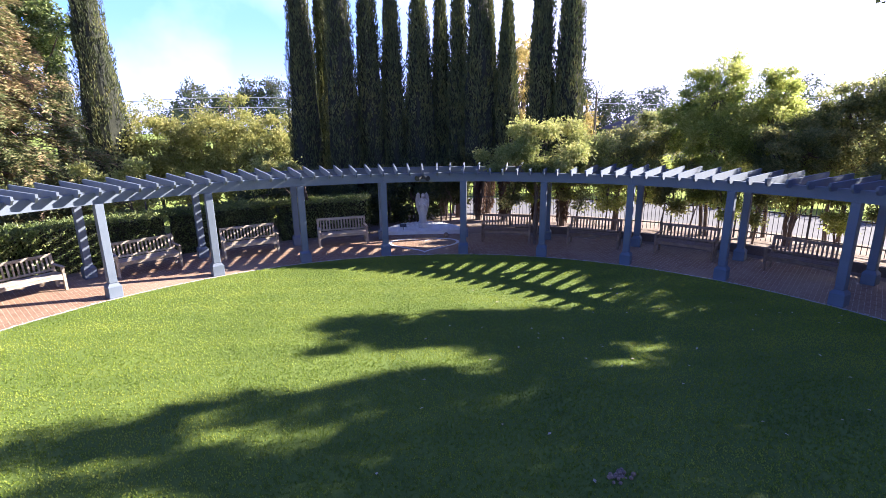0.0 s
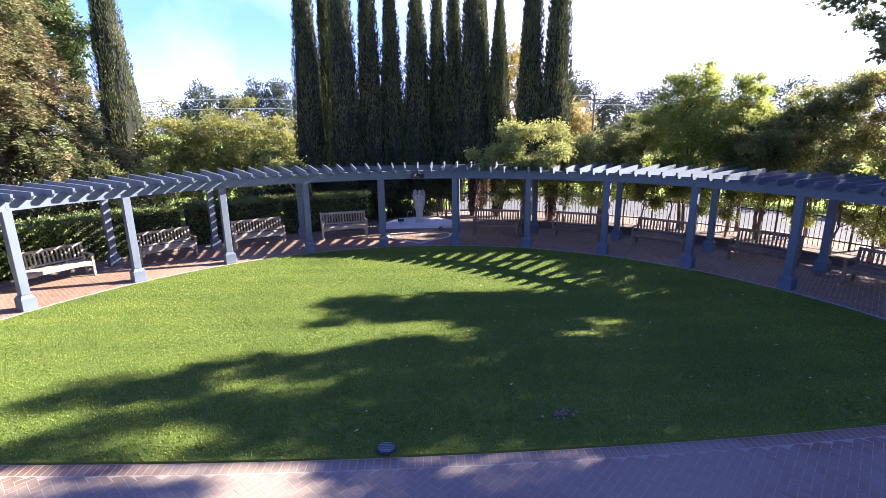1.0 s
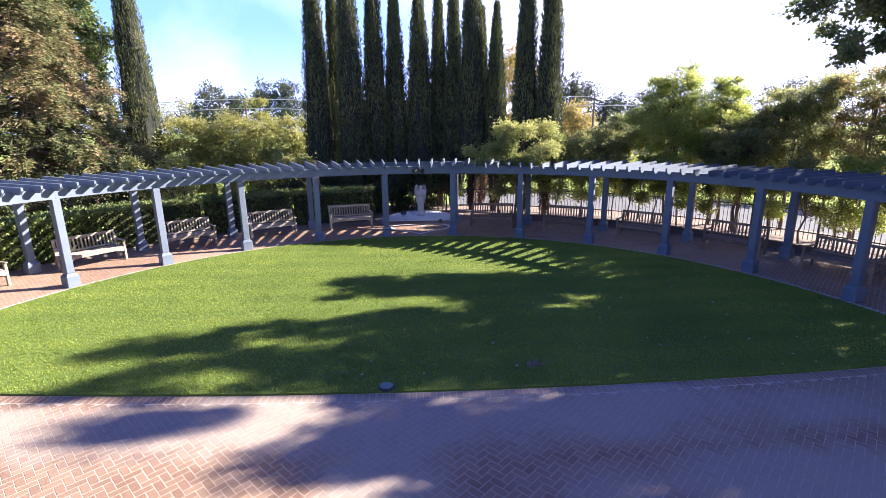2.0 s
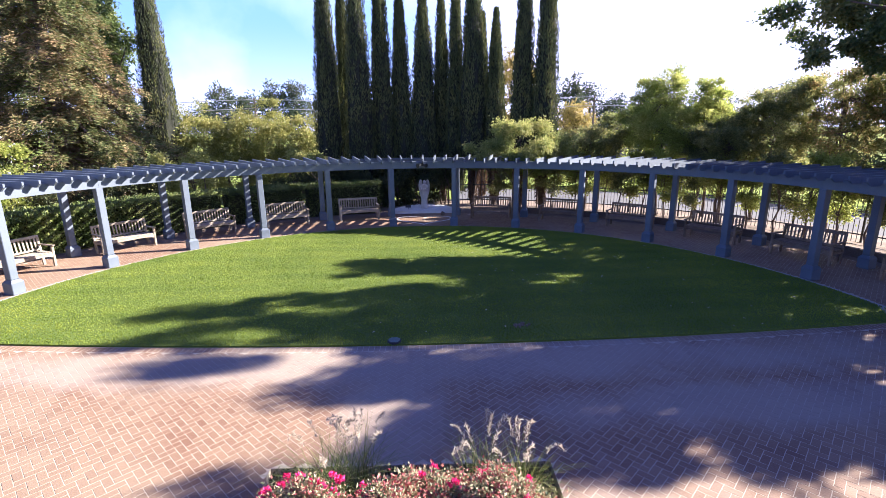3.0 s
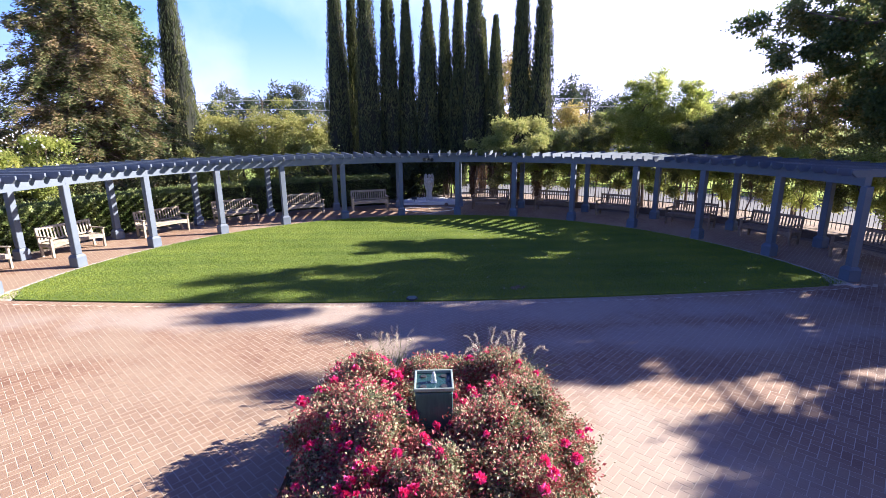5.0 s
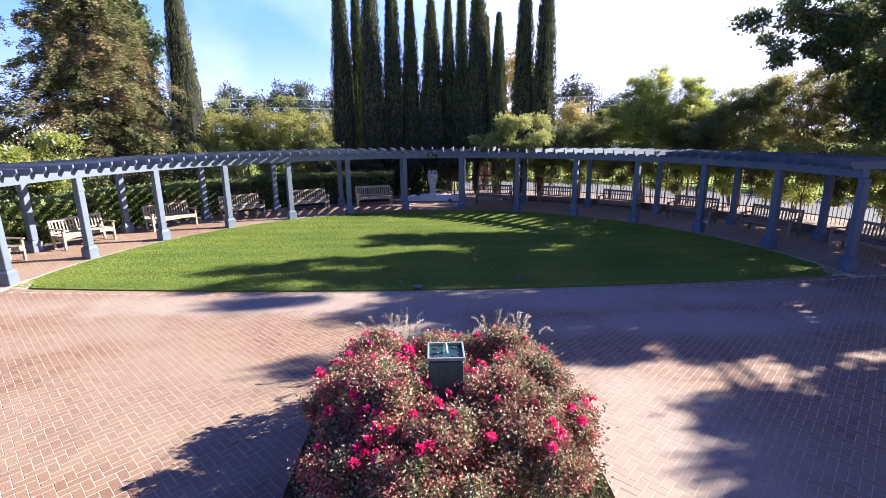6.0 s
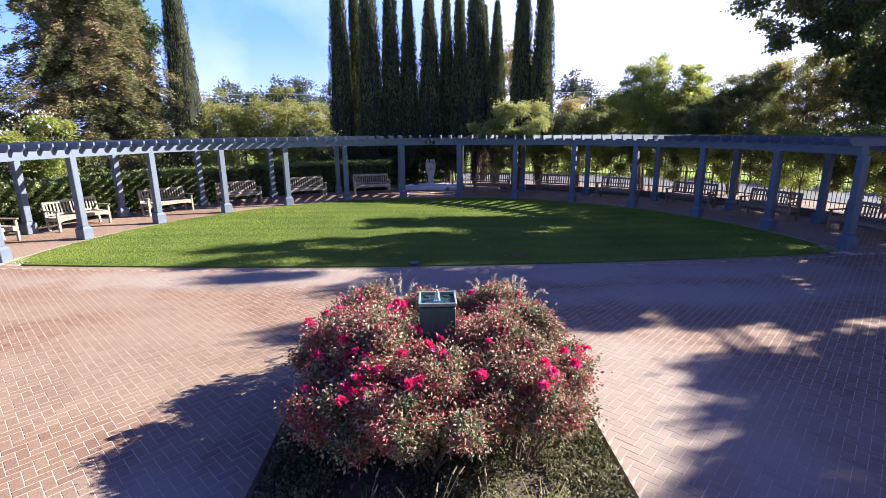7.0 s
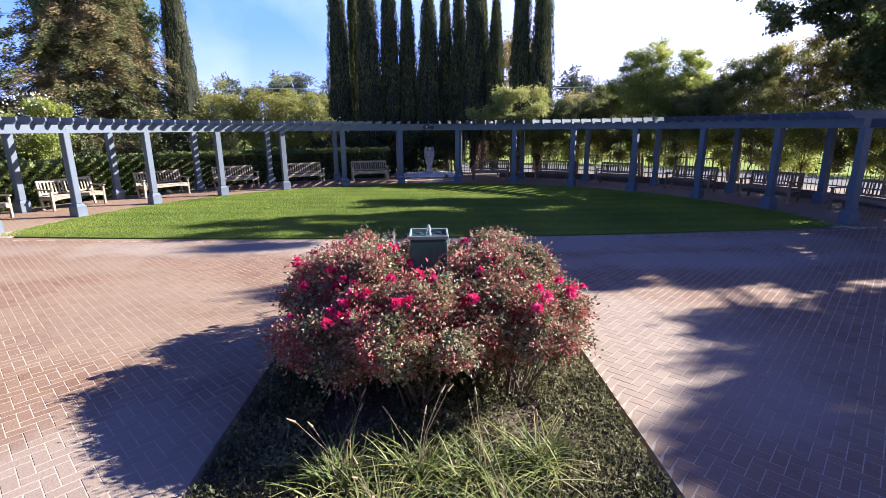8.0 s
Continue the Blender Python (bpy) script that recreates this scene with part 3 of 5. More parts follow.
# heart set into the paving
heart = bmesh.new()
inner, outer = [], []
for i in range(64):
    t = 2 * math.pi * i / 64
    hx = math.sin(t) ** 3
    hy = (13 * math.cos(t) - 5 * math.cos(2 * t) - 2 * math.cos(3 * t) - math.cos(4 * t)) / 17
    outer.append(Vector((1.28 * hx, 18.75 + 1.22 * hy, 0)))
    inner.append(Vector((1.17 * hx, 18.76 + 1.09 * hy, 0)))
vo, vi = [heart.verts.new(p + Vector((0, 0, 0.006))) for p in outer], [heart.verts.new(p + Vector((0, 0, 0.006))) for p in inner]
wo, wi = [heart.verts.new(p + Vector((0, 0, -0.05))) for p in outer], [heart.verts.new(p + Vector((0, 0, -0.05))) for p in inner]
for i in range(64):
    j = (i + 1) % 64
    heart.faces.new((vo[i], vo[j], vi[j], vi[i]))
    heart.faces.new((vo[i], vo[j], wo[j], wo[i]))
    heart.faces.new((vi[i], vi[j], wi[j], wi[i]))
heart_ob = part("heart_inlay", heart, M_MARBLE)
tagged(heart_ob, "white concrete heart outline set into the brick", "paving inlay", kind="structure")
bm = bmesh.new()
bmesh.ops.create_icosphere(bm, subdivisions=2, radius=0.1)
for v in bm.verts:
    v.co *= 1 + 0.18 * noise.noise(v.co * 9)
stone = part("round_stone", bm, M_TIMBER, m=pose(0.85, 19.75, 0.09))
tagged(stone, "dark round stone on the heart's rim", "stone")
plaque = thing("garden_plaque", "small dark plaque on a stake in white stones", "plaque", m=pose(-0.78, 20.75, 0.12))
part("plate", box(0, 0, 0.16, 0.26, 0.02, 0.12, 0.004, rot=Euler((radians(-25), 0, 0)).to_matrix().to_4x4()), M_IRON, plaque)
part("stake", box(0, 0.012, 0.05, 0.025, 0.02, 0.14, 0.003), M_IRON, plaque)

# low timber edging behind the shaded benches
edging = part("low_edging", ring_mesh("low_edging", 13.95, 14.1, 15, 96, -0.1, 0.24, 50), M_TIMBER)
tagged(edging, "low dark timber edging behind the benches", "edging", kind="structure")

# ---------- iron fence ----------
fence = thing("iron_fence", "tall dark iron picket fence behind the trees", "fence", m=pose(0, CY, 0))
R_FENCE = 16.3
picket = bm_mesh("picket", box(0, 0, 0.95, 0.018, 0.018, 1.98, 0))
fpost = bm_mesh("fence_post", box(0, 0, 1.0, 0.06, 0.06, 2.1, 0.006))
n_pick = 210
for i in range(n_pick):
    a = 6 + (112 - 6) * i / (n_pick - 1)
    if i % 15 == 0:
        part("fence_post", fpost, M_IRON, fence, m=at_ring(R_FENCE, a))
    else:
        part("picket", picket, M_IRON, fence, m=at_ring(R_FENCE, a))
for z in (0.22, 1.0, 1.78):
    bm = bmesh.new()
    prev = None
    for i in range(81):
        a = radians(6 + 106 * i / 80)
        q = [bm.verts.new((r * math.sin(a), r * math.cos(a), zz)) for r, zz in ((R_FENCE - 0.02, z), (R_FENCE + 0.02, z), (R_FENCE + 0.02, z + 0.04), (R_FENCE - 0.02, z + 0.04))]
        if prev:
            for k in range(4):
                bm.faces.new((prev[k], prev[(k + 1) % 4], q[(k + 1) % 4], q[k]))
        prev = q
    part("rail", bm, M_IRON, fence)


# ---------- hedges ----------
def hedge(seed, a0, a1, r0, r1, h, leaves, label, size=0.06):
    t = thing("hedge", label, "hedge", "clipped hedges")
    rng = np.random.default_rng(seed)
    # dark filler body: the hedge's inner shade as a solid
    part("core", ring_mesh("core", r0 + 0.10, r1 - 0.10, a0 + 0.5, a1 - 0.5, -0.1, h - 0.10, 16), M_INNERSHADE, t)
    n = leaves
    a = rng.uniform(a0, a1, n)
    pick = rng.uniform(0, 1, n)
    w = h / (h + (r1 - r0))
    front = pick < w * 0.85
    lump = np.sin(a * 3.1 + seed) * 0.05 + np.sin(a * 7.7) * 0.04
    r = np.where(front, r0 + 0.05 + lump * 0.7, rng.uniform(r0, r1, n))
    z = np.where(front, rng.uniform(0.0, h, n), h + lump * 0.6)
    back = pick > 0.93
    r, z = np.where(back, r1 - 0.05, r), np.where(back, rng.uniform(0.3, h, n), z)
    j = rng.normal(size=(n, 3)) * 0.055
    ar = np.radians(a)
    pos = np.c_[r * np.sin(ar), CY + r * np.cos(ar), z] + j
    out = np.c_[np.sin(ar), np.cos(ar), np.zeros(n)] * np.where(front, -1.0, 0.2)[:, None] + np.c_[np.zeros((n, 2)), np.where(front, 0.25, 1.0)]
    v, f = kites(rng, pos, out + rng.normal(size=(n, 3)) * 0.7, size, size * 0.6)
    part("foliage", np_mesh("foliage", v, f), M_HEDGE, t)
    return t


for i, (a0, a1) in enumerate(((-100, -82), (-81.5, -66), (-65.6, -51))):
    hedge(11 + i, a0, a1, 13.75 + 0.05 * i, 15.1, 1.22 + 0.04 * i, 11000, "broad-leaved green hedge behind the sunny benches", 0.115)
for i, (a0, a1) in enumerate(((-50.6, -37), (-36.7, -23), (-22.7, -8.5))):
    hedge(21 + i, a0, a1, 13.85, 15.0, 1.36, 11000, "clipped dark green hedge behind the benches", 0.068)


# ---------- cypresses ----------
def cypress(seed, x, y, r, h, leaves=11500, skirt=0.6):
    rng = np.random.default_rng(seed)
    t = thing("cypress", "tall narrow dark green Italian cypress", "tree", "cypresses", pose(x, y, -0.05))
    bm = bmesh.new()
    tube(bm, (0, 0, -0.05), (0, 0, 2.5), 0.16, 0.12, 9)
    for k in range(3):
        a = rng.uniform(0, 6.28)
        tube(bm, (0.04 * math.cos(a), 0.04 * math.sin(a), 0.1), (0.5 * r * math.cos(a), 0.5 * r * math.sin(a), 2.4), 0.07, 0.05, 6)
    part("trunk", bm, M_BARK, t)
    if skirt > 1:
        n = 1500
        a, z = rng.uniform(0, 2 * math.pi, n), rng.uniform(0.35, skirt + 0.6, n)
        rr = (0.15 + 0.09 * np.sin(a * 3 + seed)) * (0.7 + 0.5 * z / skirt)
        v, fc = kites(rng, np.c_[rr * np.cos(a), rr * np.sin(a), z], np.c_[np.cos(a) * 0.3, np.sin(a) * 0.3, -np.ones(n)] + rng.normal(size=(n, 3)) * 0.35, 0.22, 0.05)
        part("dead_sprays", np_mesh("dead_sprays", v, fc), M_DEAD, t, "dry brown sprays hanging round the trunk")

    def radius(f):
        return r * np.minimum(1, (f / 0.1) * 0.35 + 0.62) * np.clip((1 - f) / 0.7, 0.012, 1) ** 0.74

    bm = bmesh.new()
    rows = []
    nz = 22
    for i in range(nz + 1):
        f = i / nz
        z = skirt + 0.1 + (h - skirt - 0.4) * f
        rr = float(radius(np.array(f))) * 0.86
        rows.append([bm.verts.new((rr * (1 + 0.12 * noise.noise((math.cos(a) * 2 + seed, math.sin(a) * 2, z * 0.5))) * math.cos(a), rr * (1 + 0.12 * noise.noise((math.cos(a) * 2 + seed, math.sin(a) * 2, z * 0.5))) * math.sin(a), z)) for a in [2 * math.pi * k / 14 for k in range(14)]])
    for p, q in zip(rows, rows[1:]):
        for k in range(14):
            bm.faces.new((p[k], p[(k + 1) % 14], q[(k + 1) % 14], q[k]))
    bm.faces.new(rows[0]), bm.faces.new(rows[-1])
    # dark filler under the leaves, painting the shade between the sprays
    part("core", bm, M_INNERSHADE, t)
    f = rng.uniform(0, 1, leaves) ** 1.05
    a = rng.uniform(0, 2 * math.pi, leaves)
    z = skirt + (h - skirt) * f
    ridge = 0.10 * np.sin(a * 5 + z * 0.6 + seed) + 0.07 * np.sin(a * 11 - z * 1.7) + 0.05 * np.sin(z * 3.3 + a * 3)
    rr = radius(f) * (0.90 + ridge) + rng.normal(size=leaves) * 0.03
    pos = np.c_[rr * np.cos(a), rr * np.sin(a), z]
    along = np.c_[np.cos(a) * 0.28, np.sin(a) * 0.28, np.ones(leaves)] + rng.normal(size=(leaves, 3)) * 0.2
    flat = np.c_[np.cos(a), np.sin(a), np.zeros(leaves)] + rng.normal(size=(leaves, 3)) * 0.5
    v, fc = kites(rng, pos, along, 0.19, 0.05, flat)
    part("foliage", np_mesh("foliage", v, fc), M_CYPRESS, t)
    return t


CYPRESSES = [(-4.92, 24.0, 0.70, 13.2), (-4.2, 25.2, 0.5, 12.6), (-3.24, 23.5, 0.72, 14.0), (-2.11, 24.0, 0.66, 12.4), (-1.14, 24.3, 0.60, 11.3), (0.04, 24.3, 0.80, 10.8), (0.99, 24.6, 0.50, 11.1), (1.70, 24.0, 0.52, 11.8), (2.54, 23.3, 0.76, 12.4), (3.19, 25.0, 0.42, 9.7), (3.62, 23.0, 0.54, 9.45), (4.83, 22.0, 0.55, 12.8), (5.83, 21.6, 0.60, 13.0)]
for i, (x, y, r, h) in enumerate(CYPRESSES):
    cypress(100 + i, x, y, r, h, skirt=1.75 if x > 2.4 else 0.6)
cypress(131, -15.1, 27.0, 0.95, 15.0, 14000)
cypress(132, -18.6, 29.5, 0.7, 11.6, 9000)

# ---------- trees and shrubs on the sunny side ----------
def redwood(label, x, y, seed, h, reach, branches, per_branch):
    """A conifer of drooping branches that carry flat sprays of needles."""
    rng, rnd = np.random.default_rng(seed), random.Random(seed)
    t = thing("redwood", label, "tree", "redwoods behind the hedge", pose(x, y, -0.05))
    bm = bmesh.new()
    for k in range(6):
        tube(bm, (0, 0, h * k / 6), (0, 0, h * (k + 1) / 6), 0.30 * (1 - k / 6.3), 0.30 * (1 - (k + 1) / 6.3), 9)
    pos, along = [], []
    for b in range(branches):
        f = rnd.random() ** 1.15
        z = 1.3 + (h - 1.5) * f
        a = rnd.uniform(0, 2 * math.pi)
        L = reach * (1 - f) ** 0.62 * rnd.uniform(0.72, 1.08) * (1 + 0.16 * math.sin(3 * a + 5 * f + seed)) + 0.3
        out, side = np.array((math.cos(a), math.sin(a), 0.0)), np.array((-math.sin(a), math.cos(a), 0.0))
        lift = rnd.uniform(-0.15, 0.5)
        droop = rnd.uniform(0.25, 0.75)

        def along_branch(s):
            return out * (L * s)[:, None] + np.c_[np.zeros((len(s), 2)), z + L * (lift * s - droop * s * s)]

        joints = along_branch(np.array((0.0, 0.5, 1.0)))
        for p, q, r0, r1 in ((joints[0], joints[1], 0.035, 0.022), (joints[1], joints[2], 0.022, 0.008)):
            tube(bm, p, q, r0, r1, 4)
        n = int(per_branch * (0.35 + L / reach))
        twigs = max(5, n // 22)
        s0 = rng.uniform(0.3, 1.0, twigs)
        tw_side = rng.choice((-1.0, 1.0), twigs)
        tw_len = 0.62 * (1.15 - 0.7 * s0) * rng.uniform(0.6, 1.2, twigs)
        k = rng.integers(0, twigs, n)
        u = rng.uniform(0, 1, n)
        tdir = unit(out * 0.75 + side * tw_side[k][:, None] * 0.8 + np.array((0, 0, -0.32)))
        pos.append(along_branch(s0[k]) + tdir * (u * tw_len[k])[:, None] + rng.normal(size=(n, 3)) * (0.05, 0.05, 0.10))
        flip = rng.choice((-1.0, 1.0), n)[:, None]
        along.append(tdir + np.cross(tdir, (0, 0, 1.0)) * flip * 0.7 + rng.normal(size=(n, 3)) * 0.18)
    part("trunk", bm, M_BARK, t)
    v, fc = kites(rng, np.concatenate(pos), np.concatenate(along), 0.17, 0.058)
    part("crown", np_mesh("crown", v, fc), M_REDWOOD, t)
    return t


redwood("broad green and rust-brown conifer with drooping sprays", -16.3, 20.6, 31, 12.5, 4.5, 520, 270)
redwood("rust-tinged conifer behind the hedge", -21.6, 18.5, 32, 8.6, 3.6, 240, 180)
tree("broadleaf_tree", "tall green tree behind the conifers", "tree", -19.6, 27.0, [(0, 0, 9.0, 2.4, 2.4, 4.0), (1.9, 0, 8.4, 1.5, 1.6, 2.6), (-1.8, 0, 7.6, 1.6, 1.8, 2.8)], M_HEDGE, 33, 1.6, 0.45, 26000, 0.2, 0.12, 0.28)
rnd = random.Random(3)
for i in range(8):
    x = -14.8 + i * 1.36
    h = 5.1 + 0.35 * math.sin(i * 1.9) + (0.25 if i in (3, 4) else 0) - (0.7 if i > 6 else 0)
    tree("tall_shrub", "dense yellow-green shrub behind the hedge", "shrub", x, 28.0 + rnd.uniform(-0.6, 0.8), [(0, 0, h * 0.62, 1.2, 1.2, h * 0.38), (0.3, -0.2, h * 0.3, 1.2, 1.2, h * 0.3)], M_YELLOW, 40 + i, 2.2, 0.42, 9000, 0.145, 0.08, 0.07, group="shrubs behind the hedge", stems=3, limbs=18)
shrub = tree("flowering_shrub", "light green shrub with white blossom on top", "shrub", -15.5, 15.6, [(0, 0, 2.5, 1.2, 1.2, 1.25), (0.1, 0, 1.3, 1.0, 1.1, 1.1)], M_LIGHT, 51, 2.4, 0.4, 12000, 0.12, 0.075, 0.06, stems=3)
rng = np.random.default_rng(77)
d = unit(rng.normal(size=(80, 3)) + (0.3, -0.5, 0.9))
v, f = kites(rng, d * (1.2, 1.2, 1.25) * 1.04 + (0, 0, 2.55), d + rng.normal(size=(80, 3)) * 0.6, 0.1, 0.09)
part("blossom", np_mesh("blossom", v, f), M_WHITEBLOOM, shrub, "small white blossom")
tree("climbing_shrub", "pale yellow-green shrub leaning over the pergola", "shrub", -9.6, 18.9, [(0, 0, 2.5, 1.0, 0.7, 0.8), (-1.0, -0.5, 2.3, 0.9, 0.7, 0.8)], M_VINE, 52, 2.0, 0.35, 4500, 0.11, 0.07, 0.05, stems=3)
# added dark row that hides the bright field and gives the shade behind the hedge
for i in range(12):
    p = ring(17.8 + rnd.uniform(-0.4, 0.7), -99 + i * 5.2)
    tree("understorey_shrub", "dark shrub added as backdrop for the shade behind the hedge", "shrub", p.x, p.y, [(0, 0, 1.4, 1.3, 1.2, 1.35)], M_CYPRESS, 140 + i, 2.2, 0.4, 3600, 0.13, 0.075, 0.05, group="shrubs behind the hedge", stems=3)
for i in range(7):
    tree("understorey_shrub", "dark evergreen shrub at the cypresses' feet", "shrub", -6.6 + i * 1.27, 23.0 + rnd.uniform(-0.25, 0.25), [(0, 0, 1.3, 1.05, 0.8, 1.3)], M_CYPRESS, 160 + i, 3.0, 0.36, 4200, 0.13, 0.07, 0.05, group="shrubs behind the statue", stems=3)
for i in range(6):
    tree("understorey_shrub", "dark evergreen shrub at the cypresses' feet", "shrub", -5.4 + i * 1.35, 24.9 + rnd.uniform(-0.25, 0.25), [(0, 0, 1.3, 1.1, 0.8, 1.3)], M_CYPRESS, 180 + i, 3.0, 0.36, 2600, 0.13, 0.07, 0.05, group="shrubs behind the statue", stems=3)
tree("climbing_rose", "pale green climber with drooping sprays over the pergola", "climber", 3.9, 18.4, [(0, 0, 3.5, 1.4, 1.0, 0.8), (1.2, -0.3, 3.2, 1.2, 0.9, 0.7), (-1.2, -0.3, 3.05, 1.1, 0.7, 0.45), (0.3, -0.9, 3.1, 1.5, 0.5, 0.55), (-0.2, -1.2, 2.65, 0.5, 0.2, 0.35)], M_VINE, 61, 4.0, 0.3, 34000, 0.10, 0.05, 0.06, stems=2, droop=0.7, limbs=24)
tree("climbing_rose", "dull green climber trained over the back beam", "climber", -4.6, 20.6, [(0, 0, 2.7, 1.0, 0.6, 0.6), (-1.2, 0.2, 2.5, 0.9, 0.6, 0.6)], M_VINE, 62, 2.6, 0.3, 4500, 0.10, 0.06, 0.05, stems=2, droop=0.4)

# ---------- trees on the shaded side ----------
GARDEN = (
    ("backlit light green tree above the fence", 10.5, 19.2, M_LIGHT, 46000, [(0, 0, 3.6, 1.7, 1.5, 1.4), (0.1, 0, 5.0, 1.05, 1.0, 1.0), (-1.2, 0, 4.5, 0.8, 0.8, 0.8), (0.15, 0, 6.0, 0.5, 0.5, 0.65), (-0.8, 0.1, 5.7, 0.35, 0.35, 0.4)]),
    ("backlit light green tree with a narrow top", 12.2, 18.6, M_LIGHT, 30000, [(0, 0, 3.6, 1.3, 1.3, 1.3), (0.0, 0, 4.9, 0.75, 0.75, 0.9), (-0.1, 0, 5.7, 0.4, 0.4, 0.5)]),
    ("dull green tree along the fence", 7.7, 20.6, M_DARKLEAF, 26000, [(0, 0, 2.9, 1.5, 1.2, 0.9), (1.2, 0, 3.5, 1.2, 1.0, 0.9)]),
    ("grey-green tree along the fence", 14.0, 17.4, M_DARKLEAF, 36000, [(0, 0, 3.5, 1.6, 1.4, 1.3), (-0.5, 0.1, 4.7, 0.6, 0.6, 0.9), (0.9, 0, 4.9, 0.9, 0.8, 0.7), (0.4, -1.0, 5.0, 0.9, 0.7, 0.7)]),
    ("grey-green tree along the fence", 12.2, 17.3, M_DARKLEAF, 26000, [(0, 0, 3.1, 1.6, 1.2, 1.0)]),
    ("green tree with bronze-tipped spreading limbs", 15.5, 15.4, M_AUTUMN, 34000, [(0, 0, 3.5, 1.4, 1.5, 1.2), (-0.4, 0.6, 5.2, 1.2, 1.1, 0.5), (0.7, -0.2, 4.7, 1.3, 1.3, 0.8), (-1.1, 1.2, 4.9, 0.6, 0.6, 0.4), (0.0, -0.7, 5.3, 1.1, 0.8, 0.8), (0.6, -1.6, 5.0, 1.1, 0.8, 0.9)]),
    ("dull green tree along the fence", 16.2, 12.2, M_DARKLEAF, 26000, [(0, 0, 3.2, 1.4, 1.9, 1.2), (0.2, 0, 4.6, 1.3, 1.6, 0.8)]),
)
for i, (label, x, y, leaf, count, lobes) in enumerate(GARDEN):
    tree("garden_tree", label, "tree", x, y, lobes, leaf, 71 + i, 13.0, 0.23, count, 0.092, 0.05, 0.075, limbs=46, stems=2, group="trees along the fence")


def boughs(foot, marks):
    """Flat boughs of a crown, told by where their shade falls on the ground: x, y, half length, half width, and the x of the bough."""
    out = []
    for gx, gy, half_l, half_w, bx in marks:
        run = (bx - gx) / SUN_DIR.x
        out.append((bx - foot[0], gy + SUN_DIR.y * run - foot[1], SUN_DIR.z * run, half_l * 0.66, half_w, half_l * 0.41))
    return out


FOOT_A, FOOT_B = (16.4, 11.2), (17.2, 3.2)
CROWN_A = boughs(FOOT_A, [(0.3, 11.2, 3.1, 0.8, 14.8), (3.4, 10.9, 2.6, 1.0, 15.2), (6.4, 10.9, 2.0, 1.2, 15.8), (-1.7, 8.8, 2.5, 0.5, 15.8), (1.6, 8.6, 2.8, 1.0, 16.2), (5.0, 8.8, 2.6, 1.2, 16.4), (-4.8, 8.05, 2.2, 0.22, 16.0), (-1.0, 7.5, 2.7, 0.55, 16.4), (3.0, 7.0, 2.8, 1.1, 16.6), (6.5, 7.2, 2.4, 1.5, 16.6), (-3.6, 6.45, 2.3, 0.24, 16.4), (-0.4, 6.2, 2.2, 0.6, 16.6), (-4.9, 7.55, 1.5, 0.1, 16.2), (-3.9, 7.0, 1.3, 0.1, 16.3), (0.3, 6.9, 2.6, 0.3, 16.5), (3.6, 5.9, 2.4, 0.45, 16.7), (9.4, 9.4, 2.2, 1.6, 17.2), (9.6, 6.6, 2.2, 1.5, 17.4), (9.2, 12.0, 2.0, 1.3, 17.0), (12.0, 8.5, 2.0, 2.2, 17.6)])
CROWN_A += [(-4.1, 3.5, 7.4, 0.75, 0.65, 0.25), (-3.7, 2.46, 6.1, 0.75, 0.65, 0.25), (-3.2, 3.0, 6.9, 0.9, 0.8, 0.4), (-2.0, -1.5, 6.0, 1.2, 1.6, 0.7), (-1.5, -3.9, 5.9, 1.2, 1.5, 0.7), (-1.0, 2.2, 6.6, 0.9, 1.2, 1.5), (-0.9, 0.9, 4.9, 0.9, 1.2, 1.6)]
tree("shade_tree", "large dark maple with layered spreading limbs", "tree", *FOOT_A, CROWN_A, M_MAPLE, 81, 4.2, 0.30, 100000, 0.14, 0.105, 0.24, limbs=44)
CROWN_B = boughs(FOOT_B, [(-3.8, 5.35, 1.1, 0.08, 16.6), (0.4, 5.1, 2.5, 0.55, 16.8), (3.6, 5.0, 2.6, 0.9, 17.0), (7.0, 4.6, 2.4, 1.4, 17.0), (-0.7, 4.45, 1.6, 0.18, 16.8), (2.2, 4.0, 2.4, 0.6, 17.0), (-1.3, 2.5, 1.4, 0.22, 17.0), (0.9, 3.0, 2.2, 0.55, 17.0), (3.7, 3.1, 2.3, 0.6, 17.2), (6.5, 3.0, 2.2, 0.6, 17.2), (5.2, 0.75, 2.1, 0.75, 17.4), (5.9, 1.55, 1.3, 0.25, 17.3), (7.6, 1.9, 1.4, 0.4, 17.4), (7.6, 1.0, 1.6, 0.6, 17.4), (11.6, 5.4, 1.8, 1.2, 17.8), (4.7, -0.1, 2.1, 0.5, 17.3), (4.3, -1.0, 2.1, 0.7, 17.4), (4.6, -2.9, 3.1, 1.2, 17.4), (3.7, -1.75, 1.9, 0.5, 17.2), (3.0, -1.55, 1.0, 0.3, 17.0), (3.4, -2.3, 2.0, 0.5, 17.2), (4.1, -0.75, 1.5, 0.35, 17.2), (6.8, -2.0, 2.2, 1.6, 17.6), (9.8, 4.2, 2.2, 1.6, 17.6), (9.8, 1.2, 2.2, 1.5, 17.6)])
tree("shade_tree", "dark maple casting dappled shade on the plaza", "tree", *FOOT_B, CROWN_B, M_MAPLE, 82, 5.0, 0.32, 118000, 0.15, 0.11, 0.14, limbs=10)
